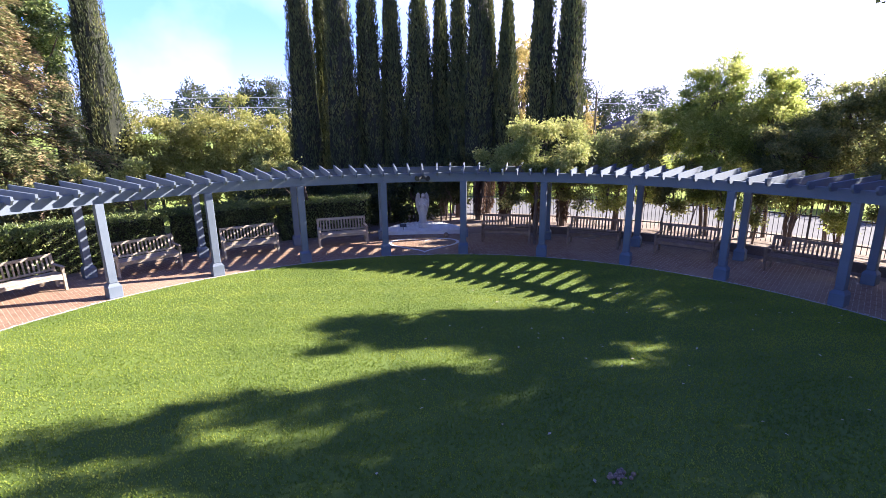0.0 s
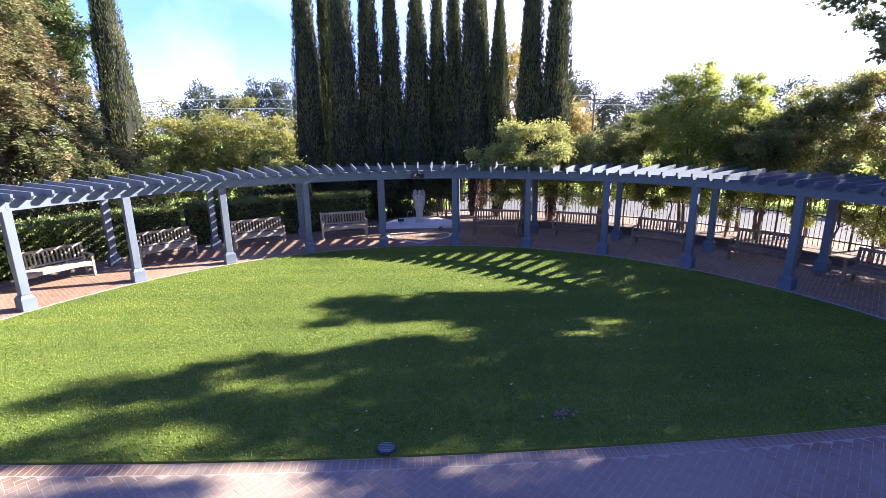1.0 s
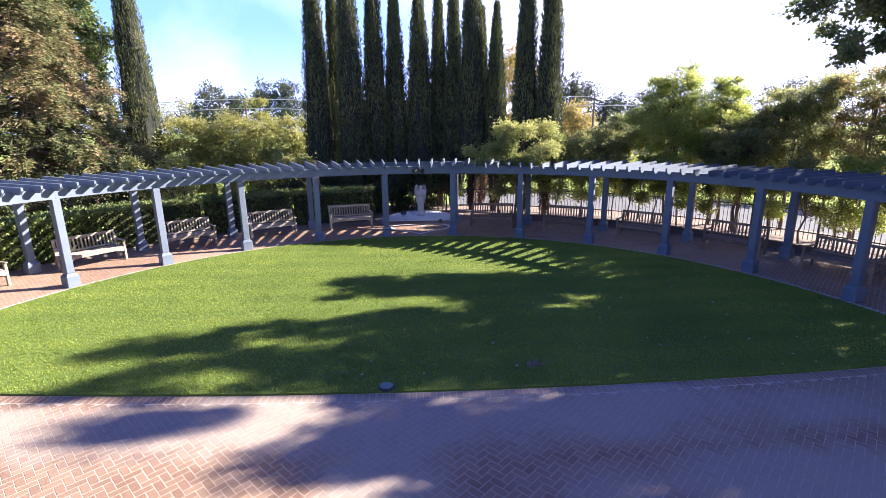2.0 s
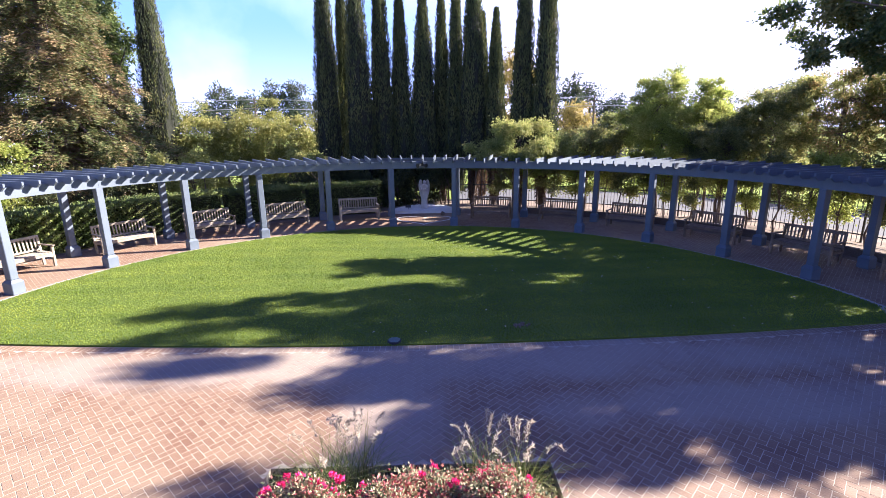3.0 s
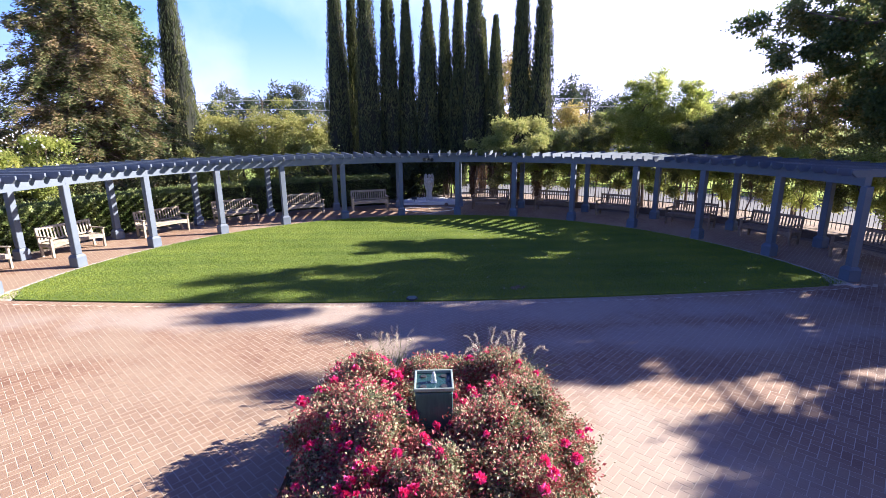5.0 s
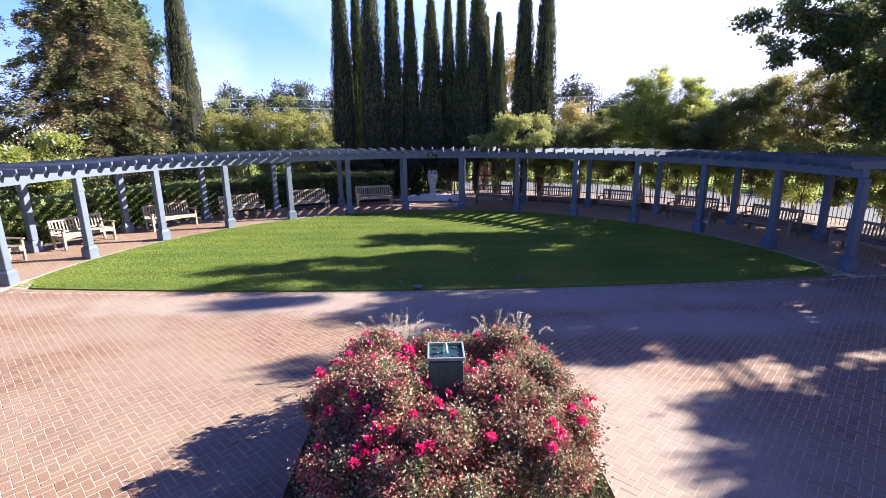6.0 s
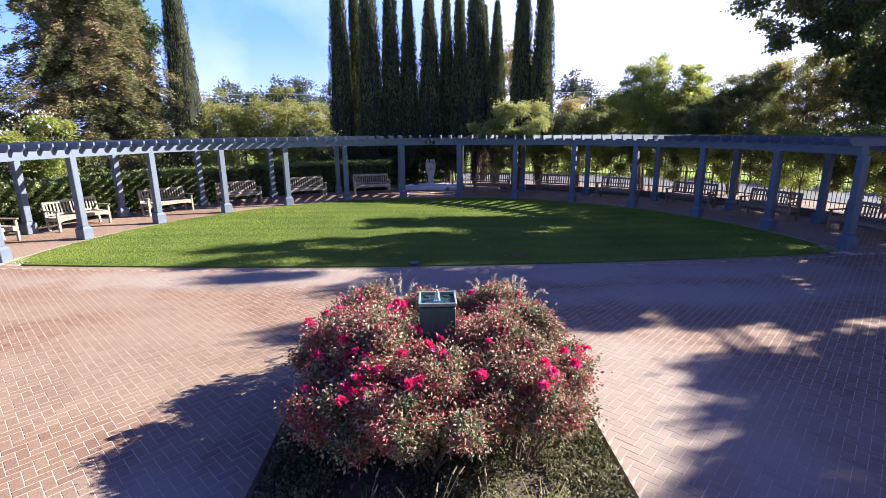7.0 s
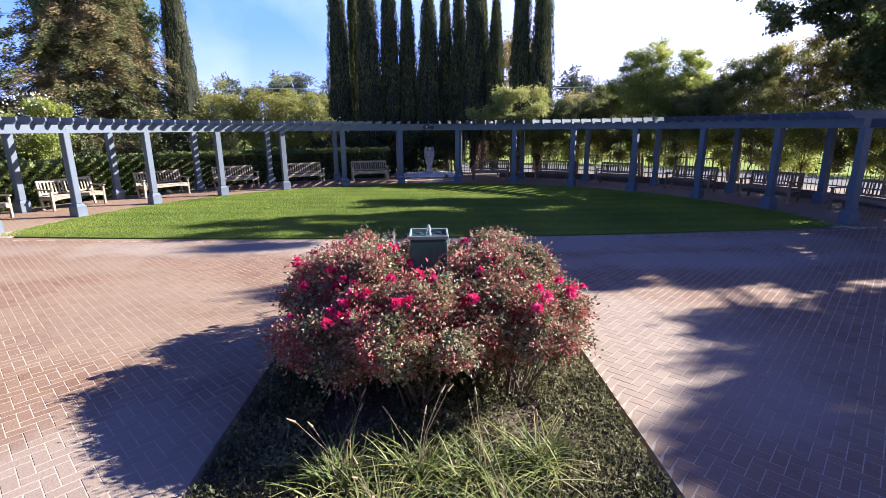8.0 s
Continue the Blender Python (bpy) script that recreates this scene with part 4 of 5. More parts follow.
for i in range(24):
    a = 14 + i * 3.7 + random.uniform(-0.8, 0.8)
    p = ring(15.1 + random.uniform(-0.25, 0.45), a)
    low = random.uniform(1.35, 1.6)
    tree("young_tree", "slim young tree trained in front of the fence", "tree", p.x, p.y, [(0, 0, low, 0.7, 0.35, 0.65), (0.1, 0, 2.3, 0.85, 0.5, 0.6)], M_LIGHT if i % 3 else M_DARKLEAF, 200 + i, 9.0, 0.3, 5000, 0.095, 0.06, 0.04, group="young trees along the fence", limbs=16)
for i in range(15):
    p = ring(26.5 + random.uniform(-0.5, 0.8), 10 + i * 5.6)
    tree("roadside_shrub", "sunlit yellow-green shrub beyond the street", "shrub", p.x, p.y, [(0, 0, 1.2, 1.5, 1.5, 1.1)], M_YELLOW if i % 2 else M_LIGHT, 240 + i, 3.0, 0.4, 1800, 0.2, 0.13, 0.06, group="shrubs beyond the street", stems=3)

# ---------- distance ----------
tree("golden_tree", "golden autumn tree behind the cypresses", "tree", 6.4, 33.0, [(0, 0, 6.2, 2.0, 1.8, 2.8)], M_GOLD, 91, 0.8, 0.6, 6000, 0.2, 0.13, 0.15)
far = [(-30, 72, 10.4, 2.3), (-27, 74, 9.2, 2.6), (-21.6, 70, 10.4, 2.4), (-18.6, 70, 11.0, 2.4), (-15, 74, 10.2, 3.2), (-36, 80, 8.0, 4), (-44, 75, 8.5, 4.5), (21, 70, 11.6, 1.8), (25.5, 76, 10.4, 3), (29, 72, 8.6, 3.4), (35, 75, 9.5, 4), (19, 62, 7.4, 2.6), (42, 70, 9, 4), (50, 66, 10, 5), (-10, 80, 8, 4), (10, 82, 8, 4)]
for i, (x, y, h, r) in enumerate(far):
    tree("far_tree", "distant grey-green tree on the skyline", "tree", x, y, [(0, 0, h * 0.55, r, r, h * 0.42), (0, 0, h * 0.8, r * 0.5, r * 0.5, h * 0.2)], M_GOLD if i == 11 else M_FARLEAF, 300 + i, 0.5, 0.75, 3600, 0.38, 0.2, 0.2, group="trees on the skyline")

# power line
for i, z in enumerate((5.9, 6.9)):
    bm = bmesh.new()
    for k in range(24):
        x0, x1 = -60 + 5 * k, -55 + 5 * k
        s0, s1 = 0.35 * math.cos(x0 * 0.16), 0.35 * math.cos(x1 * 0.16)
        tube(bm, (x0, 56, z - s0), (x1, 56, z - s1), 0.035, 0.035, 5)
    w = part("power_line", bm, M_CONCRETE)
    tagged(w, "thin overhead power line behind the trees", "cable", kind="structure")
for x in (-59, -19.6, 19.6, 58.8):
    pole = thing("utility_pole", "grey timber utility pole carrying the line", "pole", "utility poles", pose(x, 56, -0.2))
    bm = bmesh.new()
    tube(bm, (0, 0, 0), (0, 0, 7.6), 0.14, 0.1, 9)
    part("mast", bm, M_TIMBER, pole)
    part("crossarm", box(0, 0, 7.0, 1.6, 0.1, 0.1, 0.01), M_TIMBER, pole)

# house beyond the street
house = thing("house", "distant tan house with a low brown roof", "house", m=pose(30, 60, -0.9))
part("wall", box(0, 0, 2.2, 12, 8, 4.4, 0.02), M_STUCCO, house)
bm = bmesh.new()
v = [bm.verts.new(p) for p in ((-6.6, -4.6, 4.4), (6.6, -4.6, 4.4), (6.6, 4.6, 4.4), (-6.6, 4.6, 4.4), (-3.2, 0, 6.4), (3.2, 0, 6.4))]
for f in ((0, 1, 5, 4), (1, 2, 5), (2, 3, 4, 5), (3, 0, 4), (3, 2, 1, 0)):
    bm.faces.new([v[k] for k in f])
part("roof", bm, M_ROOF, house)

# ---------- flower bed ----------
bm = bmesh.new()
bmesh.ops.create_grid(bm, x_segments=40, y_segments=60, size=1)
for v in bm.verts:
    v.co = Vector((v.co.x * (BED_X - 0.01), (v.co.y + 1) / 2 * (BED_Y1 - BED_Y0) + BED_Y0, 0))
    v.co.z = -0.085 + 0.035 * noise.noise(v.co * 2.5) + 0.012 * noise.noise(v.co * 11)
bed = part("planting_bed", bm, M_SOIL)
tagged(bed, "dark soil of the sunken planting bed", "flower bed", kind="structure")

# fountain
fountain = thing("fountain", "square green copper pillar fountain among red roses", "fountain", m=pose(0, 0.02, -0.14))
part("pillar", box(0, 0, 0.74, 0.355, 0.355, 1.48, 0.006), M_BRONZE, fountain)
bm = bmesh.new()
for x, y, sx, sy in ((0, -0.18, 0.38, 0.02), (0, 0.18, 0.38, 0.02), (-0.18, 0, 0.02, 0.34), (0.18, 0, 0.02, 0.34)):
    box(x, y, 1.52, sx, sy, 0.035, 0.004, bm)
part("rim", bm, M_RIM, fountain, "pale weathered metal rim")
part("water", box(0, 0, 1.495, 0.342, 0.342, 0.02, 0), M_WATER, fountain, "dark rippling water")
for sx in (-1, 1):
    for sy in (-1, 1):
        bm = bmesh.new()
        tube(bm, (sx * 0.1, sy * 0.1, 1.506), (sx * 0.1, sy * 0.1, 1.516), 0.03, 0.03, 12)
        part("drain_cap", bm, M_IRON, fountain)
bm = bmesh.new()
lathe(bm, [(0.035, 1.506), (0.022, 1.54), (0.026, 1.57), (0.014, 1.60), (0.004, 1.615)], 12)
part("water_jet", bm_mesh("water_jet", bm, True), M_JET, fountain, "small bubbling jet of water")


# roses
def bloom_mesh(seed):
    rng = np.random.default_rng(seed)
    n = 26
    d = unit(rng.normal(size=(n, 3)) + (0, 0, 0.5))
    v, f = kites(rng, d * 0.012, d + (0, 0, 0.25), 0.043, 0.043, None, 0.35)
    return np_mesh("bloom", v, f)


BLOOMS = [bloom_mesh(i) for i in range(4)]


def rose_bush(seed, x, y, r, h, blooms, leaves=24000, ry=None):
    rng, rnd = np.random.default_rng(seed), random.Random(seed)
    ry = ry or r
    t = thing("rose_bush", "rose bush with bronze-green leaves and pink-red blooms", "rose bush", "roses round the fountain", pose(x, y, -0.08))
    lobes = [(0, 0, h * 0.74, r * 1.02, ry * 1.02, h * 0.24), (0, 0, h * 0.52, r * 0.62, ry * 0.62, h * 0.18)]
    for k in range(6):
        a = rnd.uniform(0, 6.28)
        lobes.append((0.6 * r * math.cos(a), 0.6 * ry * math.sin(a), h * rnd.uniform(0.58, 0.95), r * 0.42, ry * 0.42, h * 0.17))
    for k in range(26):
        a, f = rnd.uniform(0, 6.28), rnd.uniform(0.15, 1.12)
        lobes.append((f * r * math.cos(a), f * ry * math.sin(a), h * (1.08 - 0.28 * f * f) + rnd.uniform(0, 0.08), 0.035, 0.035, 0.13))
    for k in range(12):
        a, f = rnd.uniform(0, 6.28), rnd.uniform(0.95, 1.22)
        lobes.append((f * r * math.cos(a), f * ry * math.sin(a), h * rnd.uniform(0.6, 0.86), 0.07, 0.07, 0.05))
    me, c = crown_mesh("leaves", seed, lobes, 75, 0.115, leaves, 0.037, 0.023, 0.1)
    bm = bmesh.new()
    for k in range(22):
        q = c[rnd.randrange(len(c))]
        a = Vector((rnd.uniform(-0.15, 0.15), rnd.uniform(-0.15, 0.15), 0.0))
        b = Vector(q[:3])
        m = (a + b) / 2 + Vector((0, 0, 0.1))
        tube(bm, a, m, 0.011, 0.008, 5), tube(bm, m, b, 0.008, 0.004, 5)
    part("cane", bm, M_BARK, t)
    part("leaves", me, M_ROSELEAF, t)
    for k in range(blooms):
        a = rnd.uniform(0, 6.28)
        f = rnd.uniform(0.0, 1.0)
        reach = 1.12 if k % 4 else 1.28
        p = Vector((r * math.sqrt(f) * reach * math.cos(a), ry * math.sqrt(f) * reach * math.sin(a), h * (0.76 + 0.36 * math.sqrt(max(0, 1 - f))) + rnd.uniform(0.02, 0.10)))
        s = rnd.uniform(0.75, 1.2)
        part("bloom", BLOOMS[k % 4], M_BLOOM, t, m=Matrix.Translation(p) @ Euler((rnd.uniform(-0.6, 0.6), rnd.uniform(-0.6, 0.6), a)).to_matrix().to_4x4() @ Matrix.Scale(s, 4))
    return t


for i, (x, y, r, h, b) in enumerate(((-0.72, -0.56, 0.52, 0.92, 20), (-0.05, -0.78, 0.6, 1.06, 16), (0.76, -0.54, 0.54, 1.02, 11), (-0.82, 0.08, 0.56, 1.09, 24), (0.84, 0.05, 0.56, 1.09, 12), (-0.74, 0.9, 0.55, 1.0, 20), (0.0, 0.95, 0.6, 0.95, 12), (0.78, 0.95, 0.55, 1.0, 9), (-0.5, -0.3, 0.45, 1.11, 9), (0.5, -0.3, 0.45, 1.12, 7))):
    rose_bush(400 + i, x, y, r, h, b)


# strap-leaved clumps and plume grasses
def grass_clump(name, label, seed, x, y, n, length, width, mat, spread=0.28, lift=1.0, group="", plumes=0):
    rng = np.random.default_rng(seed)
    t = thing(name, label, "grass", group, pose(x, y, -0.08))
    K = 6
    a = rng.uniform(0, 2 * math.pi, n)
    L = length * rng.uniform(0.55, 1.15, n)
    out = rng.uniform(0.4, 1.25, n)
    base = np.c_[rng.normal(size=(n, 2)) * spread * 0.45, np.zeros(n)]
    dirx = np.c_[np.cos(a), np.sin(a)]
    side = np.c_[-np.sin(a), np.cos(a), np.zeros(n)]
    V = np.empty((n, K, 2, 3))
    for k in range(K):
        s = k / (K - 1)
        hor = L * out * (s * 0.35 + 0.45 * s * s)
        z = L * lift * (s - 0.55 * out * s * s)
        c = base + np.c_[dirx * hor[:, None], np.maximum(z, 0.01)]
        w = width * (1 - 0.85 * s ** 2)
        V[:, k, 0], V[:, k, 1] = c - side * w / 2, c + side * w / 2
    idx = np.arange(n * K * 2).reshape(n, K, 2)
    F = np.stack([idx[:, :-1, 0], idx[:, :-1, 1], idx[:, 1:, 1], idx[:, 1:, 0]], -1).reshape(-1, 4)
    part("foliage", np_mesh("foliage", V.reshape(-1, 3), F), mat, t)
    if plumes:
        m = 40
        pv, pf = [], []
        for p in range(plumes):
            aa, lean = rng.uniform(0, 6.28), rng.uniform(0.12, 0.5)
            s = np.linspace(0, 1, m)
            tipx = np.c_[np.cos(aa) * lean * (0.6 + s * 0.4), np.sin(aa) * lean * (0.6 + s * 0.4), length * (0.85 + 0.4 * s - 0.7 * lean * s * s)]
            v, f = kites(rng, tipx, rng.normal(size=(m, 3)) * 0.6 + (0, 0, 0.8), 0.05, 0.012)
            pf.append(f + sum(len(q) for q in pv))
            pv.append(v)
        part("plumes", np_mesh("plumes", np.concatenate(pv), np.concatenate(pf)), M_PLUME, t, "pale dry feathery plumes")
    return t


for i, (x, y) in enumerate(((-0.62, -1.75), (-0.1, -1.68), (0.36, -1.72), (0.80, -1.6), (-0.3, -2.2), (0.5, -2.2))):
    clump = grass_clump("strap_leaf_plant", "arching green strap-leaved clump in the bed", 500 + i, x, y, 130, 0.56, 0.014, M_STRAP, 0.2, 0.8, "strap-leaved clumps")
    for k in range(5 if x < 0 else 3):
        a, reach, tall = random.uniform(0, 6.28), random.uniform(0.1, 0.32), random.uniform(0.4, 0.66)
        bm = bmesh.new()
        mid = Vector((0.35 * reach * math.cos(a), 0.35 * reach * math.sin(a), tall * 0.6))
        tip = Vector((reach * math.cos(a), reach * math.sin(a), tall))
        tube(bm, Vector((0, 0, 0)), mid, 0.004, 0.003, 5), tube(bm, mid, tip, 0.003, 0.002, 5)
        tube(bm, tip, tip + Vector((0.2 * reach * math.cos(a), 0.2 * reach * math.sin(a), 0.04)), 0.009, 0.004, 6)
        part("seed_stalk", bm, M_STALK, clump, "thin dry seed stalk")
for i, (x, y) in enumerate(((-0.85, 2.15), (-0.55, 2.3), (0.8, 2.2), (1.15, 2.05))):
    grass_clump("fountain_grass", "grey-green fountain grass with dry plumes", 520 + i, x, y, 220, 0.88, 0.006, M_STRAP, 0.2, 1.3, "plume grasses", plumes=9)
rng = np.random.default_rng(9)
n = 70000
gx, gy = rng.uniform(-BED_X + 0.06, BED_X - 0.06, n), rng.uniform(BED_Y0 + 0.05, BED_Y1 - 0.05, n)
keep = (np.sin(gx * 3.1 + 1) + np.sin(gy * 2.3 + gx) + rng.normal(size=n) * 0.5 + (np.abs(gx) > 0.95) * 1.3 + (gy < -1.5) * 0.5 + (gx > 0.5) * 0.4) > -0.35
gx, gy = gx[keep], gy[keep]
n = len(gx)
v, f = kites(rng, np.c_[gx, gy, -0.08 + rng.uniform(0, 0.12, n)], rng.normal(size=(n, 3)) * 0.6 + (0, 0, 0.5), 0.045, 0.025)
cover = part("ground_cover", np_mesh("ground_cover", v, f), M_COVER)
tagged(cover, "low grey-green creeping herbs over the soil", "ground cover", kind="stuff")

# drain grate and bare patch in the lawn
grate = thing("drain_grate", "round grey drain grate at the lawn's edge", "drain", m=pose(-0.44, 6.14, 0.022))
bm = bmesh.new()
lathe(bm, [(0.13, 0.0), (0.13, 0.03), (0.11, 0.035)], 24)
part("rim", bm, M_IRON, grate)
for i in range(6):
    y = -0.085 + i * 0.034
    part("bar", box(0, y, 0.042, 2 * math.sqrt(0.108 ** 2 - y * y), 0.014, 0.012, 0), M_RIM, grate)

clods = random.Random(8)
bm = bmesh.new()
for i in range(26):
    size = clods.uniform(0.012, 0.035)
    bmesh.ops.create_icosphere(bm, subdivisions=1, radius=size, matrix=pose(clods.gauss(0, 0.075), clods.gauss(0, 0.05), size * 0.4, clods.uniform(0, 180), clods.uniform(0, 180), 0))
heap = part("soil_heap", bm, M_MULCH, m=pose(2.05, 6.75, 0.035))
tagged(heap, "small heap of dry soil clods on the lawn", "soil", kind="stuff")

# ---------- lawn grass ----------
rng = np.random.default_rng(12)
n = 260000
gx, gy = rng.uniform(-10.2, 10.2, n), rng.uniform(5.9, 17.3, n)
inside = (gx ** 2 + (gy - CY) ** 2 < (R_LAWN - 0.01) ** 2) & (gy > 6.02 + 0.0062 * gx ** 2) | ((gy < CY) & (gy > 6.02 + 0.0062 * gx ** 2) & (np.abs(gx) < 10.1))
inside &= (gx + 0.44) ** 2 + (gy - 6.17) ** 2 > 0.02
bare = np.exp(-((gx - 2.05) ** 2 + (gy - 6.75) ** 2) / 0.03)
inside &= rng.uniform(0, 1, n) > bare
gx, gy = gx[inside], gy[inside]
n = len(gx)
v, f = kites(rng, np.c_[gx, gy, np.full(n, 0.025)], rng.normal(size=(n, 3)) * 0.45 + (0, 0, 1), 0.034, 0.02)
turf = part("grass", np_mesh("grass", v, f), M_GRASS)
tagged(turf, "short mown green grass blades", "grass", kind="stuff")

rng = np.random.default_rng(33)
n = 60
fx, fy2 = rng.uniform(-1, 9.3, n), rng.uniform(6.4, 14, n)
fr = np.hypot(fx, fy2 - CY)
on_lawn = fr < R_LAWN - 0.2
fz = np.where(on_lawn, 0.06, 0.012)
on = (fr < R_LAWN - 0.2) | (fr > R_LAWN + 0.4)
pos = np.c_[fx, fy2, fz][on]
v, f = kites(rng, pos, rng.normal(size=(len(pos), 3)) * (1, 1, 0.15), 0.07, 0.045, np.tile((0.0, 0.0, 1.0), (len(pos), 1)), 0.1)
litter = part("fallen_leaves", np_mesh("fallen_leaves", v, f), M_PLUME)
tagged(litter, "scattered dry fallen leaves on lawn and brick", "leaves", kind="stuff")

# ---------- bricks ----------
BL, BW, GAP = 0.20, 0.10, 0.0075


def brick_verts():
    x, y, c = BL / 2 - GAP / 2, BW / 2 - GAP / 2, 0.0018
    lo = [(-x, -y, -0.03), (x, -y, -0.03), (x, y, -0.03), (-x, y, -0.03)]
    mid = [(-x, -y, -c), (x, -y, -c), (x, y, -c), (-x, y, -c)]
    top = [(-x + c, -y + c, 0), (x - c, -y + c, 0), (x - c, y - c, 0), (-x + c, y - c, 0)]
    f = [(8, 9, 10, 11)]
    for k in range(4):
        f.append((k, (k + 1) % 4, 4 + (k + 1) % 4, 4 + k))
        f.append((4 + k, 4 + (k + 1) % 4, 8 + (k + 1) % 4, 8 + k))
    return np.array(lo + mid + top), np.array(f)


BV, BF = brick_verts()
BF_TOP = BF[(BF >= 4).all(1)] - 4     # the faces that stand above the joints


def herringbone(x0, x1, y0, y1, turn):
    """Centres and turns of a herringbone pattern over a field."""
    out = []
    ca, sa = math.cos(turn), math.sin(turn)
    ext = int((abs(x1 - x0) + abs(y1 - y0)) / BW) + 4
    cx, cy = (x0 + x1) / 2, (y0 + y1) / 2
    for j in range(-ext, ext):
        for i in range(-ext // 4 - 1, ext // 4 + 1):
            for k in (0, 1):
                u = (j + 4 * i) * BW + (BW if k == 0 else 2.5 * BW)
                w = j * BW + (BW / 2 if k == 0 else 0.0)
                x, y = cx + u * ca - w * sa, cy + u * sa + w * ca
                if x0 <= x <= x1 and y0 <= y <= y1:
                    out.append((x, y, turn + (0 if k == 0 else math.pi / 2)))
    return np.array(out)


def lay(rows, name, parent, label, cut=None):
    """All bricks of rows joined into one mesh."""
    rng = np.random.default_rng(len(rows))
    n = len(rows)
    c, s = np.cos(rows[:, 2])[:, None], np.sin(rows[:, 2])[:, None]
    X = BV[None, :, 0] * c - BV[None, :, 1] * s + rows[:, 0:1]
    Y = BV[None, :, 0] * s + BV[None, :, 1] * c + rows[:, 1:2]
    if cut:
        X, Y = cut(X, Y)
    Z = np.broadcast_to(BV[None, :, 2], X.shape) + np.clip(rng.normal(size=(n, 1)), -1.6, 2.2) * 0.0006
    F = (BF_TOP[None] + 8 * np.arange(n)[:, None, None]).reshape(-1, 4)
    ob = part(name, np_mesh(name, np.stack([X, Y, Z], -1)[:, 4:].reshape(-1, 3), F), M_BRICKS, parent, label)
    ob["kind"] = "stuff"
    return ob


M_BRICKS = surface("red_bricks", (0.178, 0.096, 0.052), (0.280, 0.186, 0.108), 0.75, 45, 0.6, 0.3, wear=(0.33, 0.24, 0.15))
bn, bl = M_BRICKS.node_tree.nodes, M_BRICKS.node_tree.links
gnode = bn.new("ShaderNodeNewGeometry")
rampn = [q for q in bn if q.type == "VALTORGB"][0]
old = rampn.inputs[0].links[0].from_socket
addn = bn.new("ShaderNodeMath")
addn.operation = "MULTIPLY_ADD"
addn.inputs[1].default_value = 0.24
subn = bn.new("ShaderNodeMath")
subn.operation = "SUBTRACT"
subn.inputs[1].default_value = 0.12
bl.new(gnode.outputs["Random Per Island"], addn.inputs[0])
bl.new(old, subn.inputs[0]), bl.new(subn.outputs[0], addn.inputs[2]), bl.new(addn.outputs[0], rampn.inputs[0])



def sand_washed(mat, sandy, most):
    """Sand swept over the paving in broad worn drifts."""
    n, l = mat.node_tree.nodes, mat.node_tree.links
    base = n["Principled BSDF"].inputs["Base Color"]
    was = base.links[0].from_socket
    geo, nz, mr, mx = n.new("ShaderNodeNewGeometry"), n.new("ShaderNodeTexNoise"), n.new("ShaderNodeMapRange"), n.new("ShaderNodeMix")
    nz.inputs["Scale"].default_value, nz.inputs["Detail"].default_value, nz.inputs["Distortion"].default_value = 0.42, 5, 0.6
    for key, v in (("From Min", 0.44), ("From Max", 0.63), ("To Max", most)):
        mr.inputs[key].default_value = v
    mx.data_type = "RGBA"
    mx.inputs[7].default_value = (*sandy, 1)
    l.new(geo.outputs["Position"], nz.inputs["Vector"]), l.new(nz.outputs[0], mr.inputs[0]), l.new(mr.outputs[0], mx.inputs[0])
    l.new(was, mx.inputs[6]), l.new(mx.outputs[2], base)


for q, most in ((M_BRICK, 0.52), (M_BRICKS, 0.52), (M_JOINT, 0.3)):
    sand_washed(q, (0.30, 0.228, 0.145), most)


def lime_washed(mat, pale, most):
    """Pale mineral deposits where water runs off the bed, along the lawn and down to its drain."""
    n, l = mat.node_tree.nodes, mat.node_tree.links
    base = n["Principled BSDF"].inputs["Base Color"]
    was = base.links[0].from_socket
    geo, nz = n.new("ShaderNodeNewGeometry"), n.new("ShaderNodeTexNoise")
    nz.inputs["Scale"].default_value, nz.inputs["Detail"].default_value, nz.inputs["Roughness"].default_value = 1.1, 6, 0.62
    l.new(geo.outputs["Position"], nz.inputs["Vector"])
    nearest = None
    for x, y, rx, ry in ((2.4, 0.2, 1.7, 2.4), (0.0, 5.35, 11.0, 0.95), (-0.3, 4.2, 0.9, 2.4), (-2.4, -2.0, 1.5, 1.8), (5.0, 3.9, 4.5, 0.7)):
        mp, ln = n.new("ShaderNodeMapping"), n.new("ShaderNodeVectorMath")
        mp.inputs["Location"].default_value, mp.inputs["Scale"].default_value = (-x / rx, -y / ry, 0), (1 / rx, 1 / ry, 0)
        ln.operation = "LENGTH"
        l.new(geo.outputs["Position"], mp.inputs[0]), l.new(mp.outputs[0], ln.inputs[0])
        if nearest is None:
            nearest = ln.outputs["Value"]
        else:
            mn = n.new("ShaderNodeMath")
            mn.operation = "MINIMUM"
            l.new(nearest, mn.inputs[0]), l.new(ln.outputs["Value"], mn.inputs[1])
            nearest = mn.outputs[0]
    ad, mr, mx = n.new("ShaderNodeMath"), n.new("ShaderNodeMapRange"), n.new("ShaderNodeMix")
    ad.operation = "MULTIPLY_ADD"
    ad.inputs[1].default_value = 1.6
    l.new(nz.outputs[0], ad.inputs[0]), l.new(nearest, ad.inputs[2])
    mr.interpolation_type = "SMOOTHSTEP"
    for key, v in (("From Min", 1.2), ("From Max", 1.95), ("To Min", most), ("To Max", 0.0)):
        mr.inputs[key].default_value = v
    mx.data_type = "RGBA"
    mx.inputs[7].default_value = (*pale, 1)
    l.new(ad.outputs[0], mr.inputs[0]), l.new(mr.outputs[0], mx.inputs[0])
    l.new(was, mx.inputs[6]), l.new(mx.outputs[2], base)


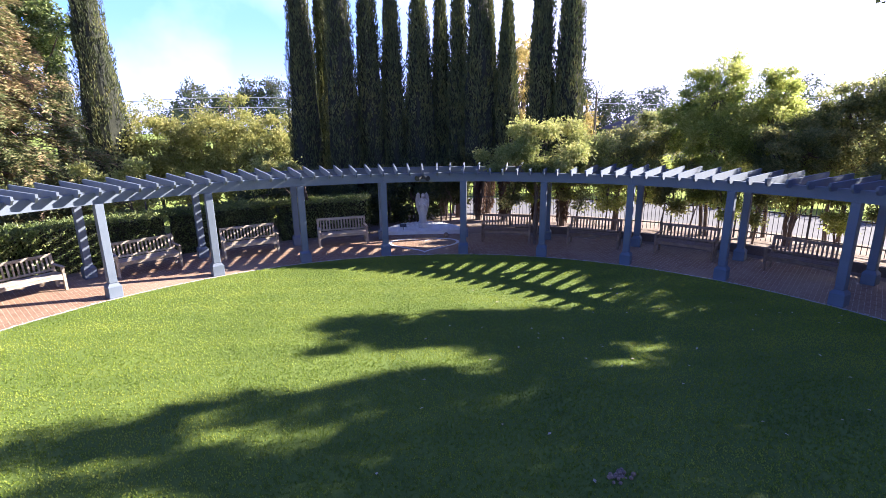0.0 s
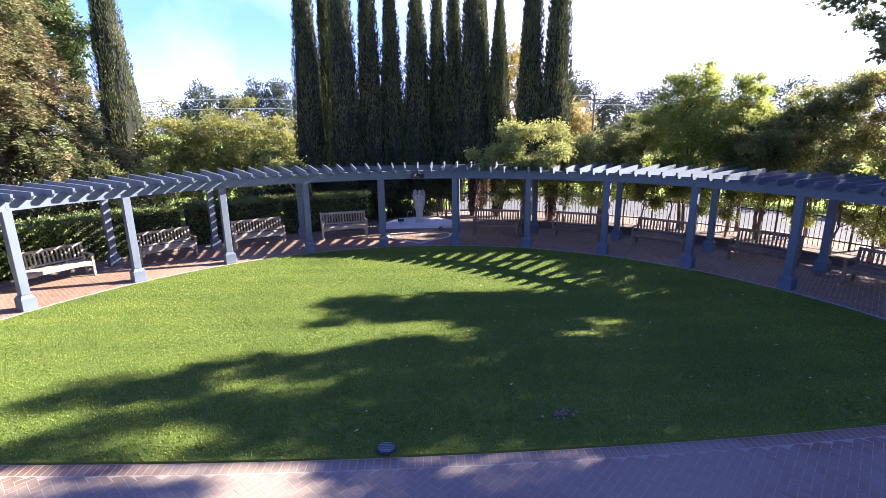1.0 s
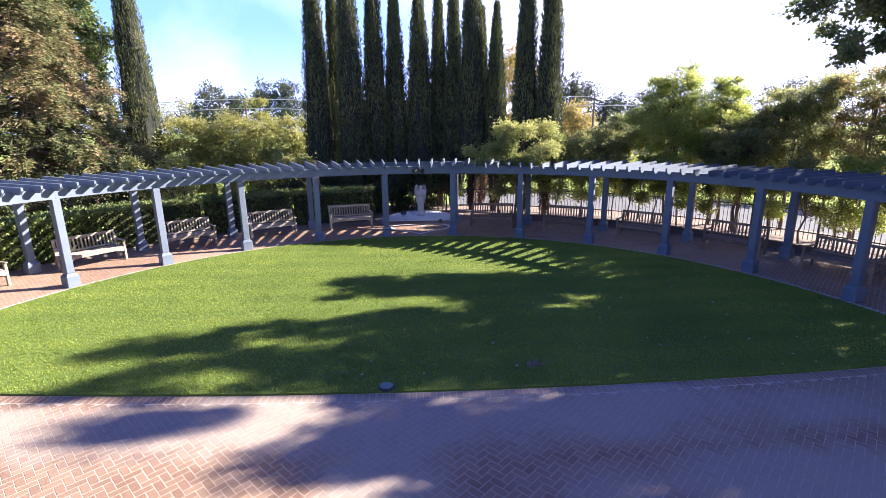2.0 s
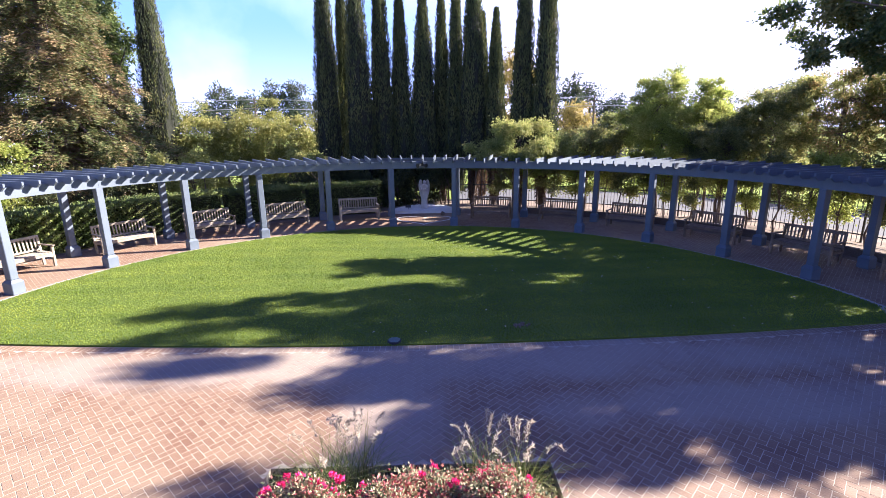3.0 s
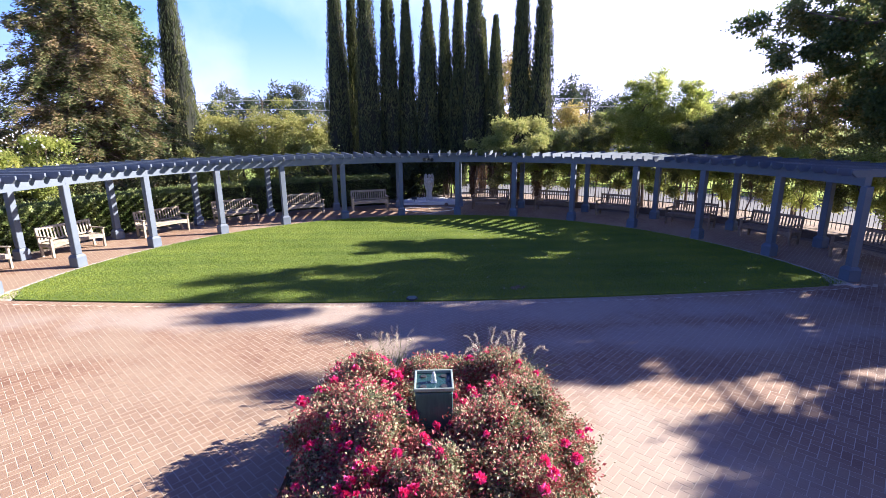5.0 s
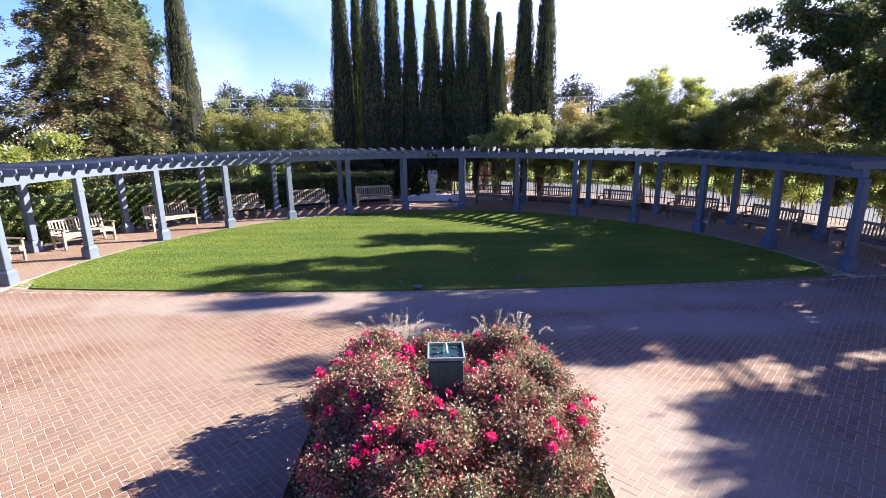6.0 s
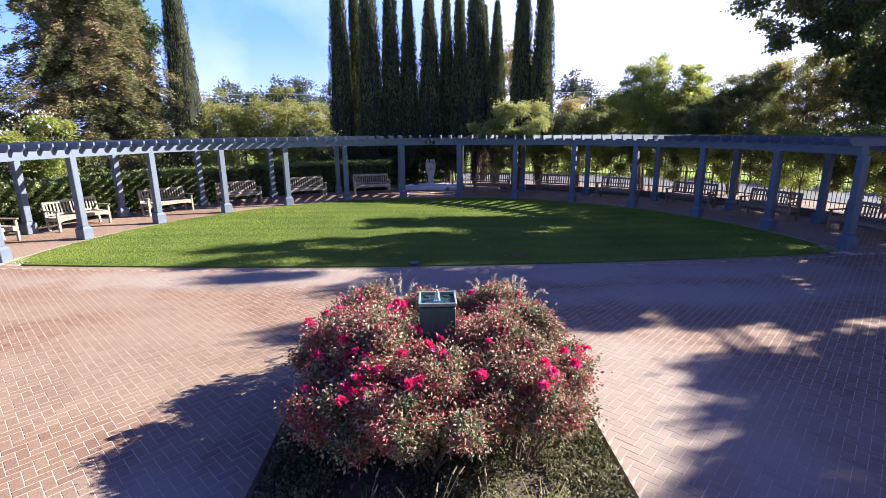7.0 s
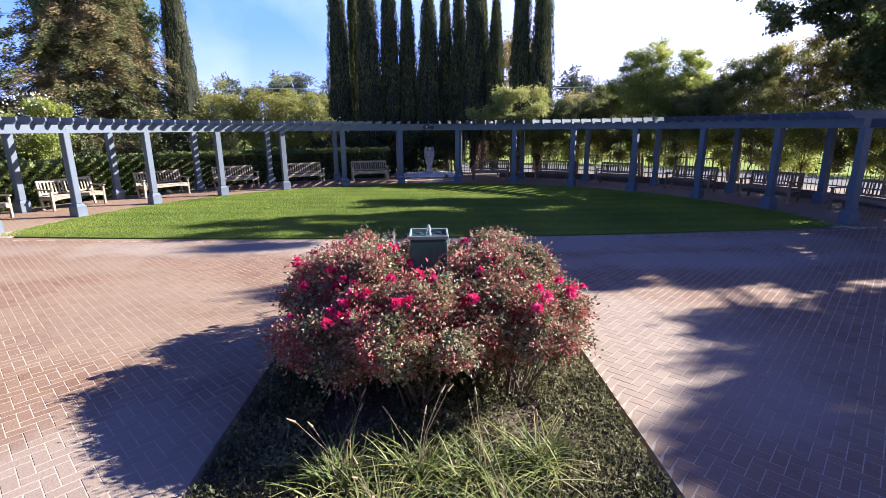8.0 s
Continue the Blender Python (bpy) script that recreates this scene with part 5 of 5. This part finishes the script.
for q, most in ((M_BRICK, 0.55), (M_BRICKS, 0.55), (M_JOINT, 0.5)):
    lime_washed(q, (0.37, 0.315, 0.245), most)


def cut_plaza(X, Y):
    """Bricks cut along the planting bed and the border course."""
    yc, xc = Y.mean(1, keepdims=True), X.mean(1, keepdims=True)
    beside = (yc > BED_Y0) & (yc < BED_Y1)
    X = np.where(beside & (xc > 0) & (xc < BED_X + 0.2), np.maximum(X, BED_X), X)
    X = np.where(beside & (xc < 0) & (xc > -BED_X - 0.2), np.minimum(X, -BED_X), X)
    ahead = np.abs(xc) < BED_X
    Y = np.where(ahead & (yc > BED_Y1 - 0.15), np.maximum(Y, BED_Y1), Y)
    Y = np.where(ahead & (yc < BED_Y0 + 0.15), np.minimum(Y, BED_Y0), Y)
    return X, np.where(np.abs(X) < 10.3, np.minimum(Y, 6.02 + 0.0062 * X ** 2 - 0.225), Y)


rows = herringbone(-15.9, 15.9, -14.1, 7.0, math.pi / 4)
fy = 6.02 + 0.0062 * rows[:, 0] ** 2 - 0.20
ok = (rows[:, 1] < fy) & ~((np.abs(rows[:, 0]) < BED_X - 0.03) & (rows[:, 1] > BED_Y0 + 0.03) & (rows[:, 1] < BED_Y1 - 0.03))
rows = rows[ok]
near = (np.abs(rows[:, 0] - 2.85) < 0.85) & (rows[:, 1] > -1.4) & (rows[:, 1] < 1.9)
single = np.nonzero(near)[0][:300]
bm_single = np_mesh("brick", BV, BF)
for i in single:
    x, y, a = rows[i]
    part("brick", bm_single, M_BRICK, pave, m=Matrix.Translation((x, y, 0)) @ Matrix.Rotation(a, 4, "Z"))
rest = np.ones(len(rows), bool)
rest[single] = False
lay(rows[rest], "paving_bricks", pave, "red clay bricks laid in herringbone", cut_plaza)
cx = np.arange(-10.1, 10.1, 0.104)
lay(np.c_[cx, 6.02 + 0.0062 * cx ** 2 - 0.115, math.pi / 2 + np.arctan(0.0124 * cx)], "border_bricks", edge_bed, "pale worn soldier course along the lawn")


def cut_ring(X, Y):
    r = np.hypot(X, Y - CY)
    k = np.clip(r, R_LAWN + 0.17, R_PAVE) / r
    return X * k, CY + (Y - CY) * k


rows = herringbone(-13.6, 13.6, 6.6, 20.5, math.pi / 4)
rr = np.hypot(rows[:, 0], rows[:, 1] - CY)
rows = rows[(rr > R_LAWN + 0.15) & (rr < R_PAVE)]
rr = np.hypot(rows[:, 0], rows[:, 1] - CY)
near = (rows[:, 0] < -10.2) & (rows[:, 1] < 8.9) & (rr > R_LAWN + 0.3) & (rr < R_PAVE - 0.15)
single = np.nonzero(near)[0][:300]
for i in single:
    x, y, a = rows[i]
    part("brick", bm_single, M_BRICK, walk_floor, m=Matrix.Translation((x, y, 0)) @ Matrix.Rotation(a, 4, "Z"))
rest = np.ones(len(rows), bool)
rest[single] = False
lay(rows[rest], "walkway_bricks", walk_floor, "red clay bricks laid in herringbone", cut_ring)
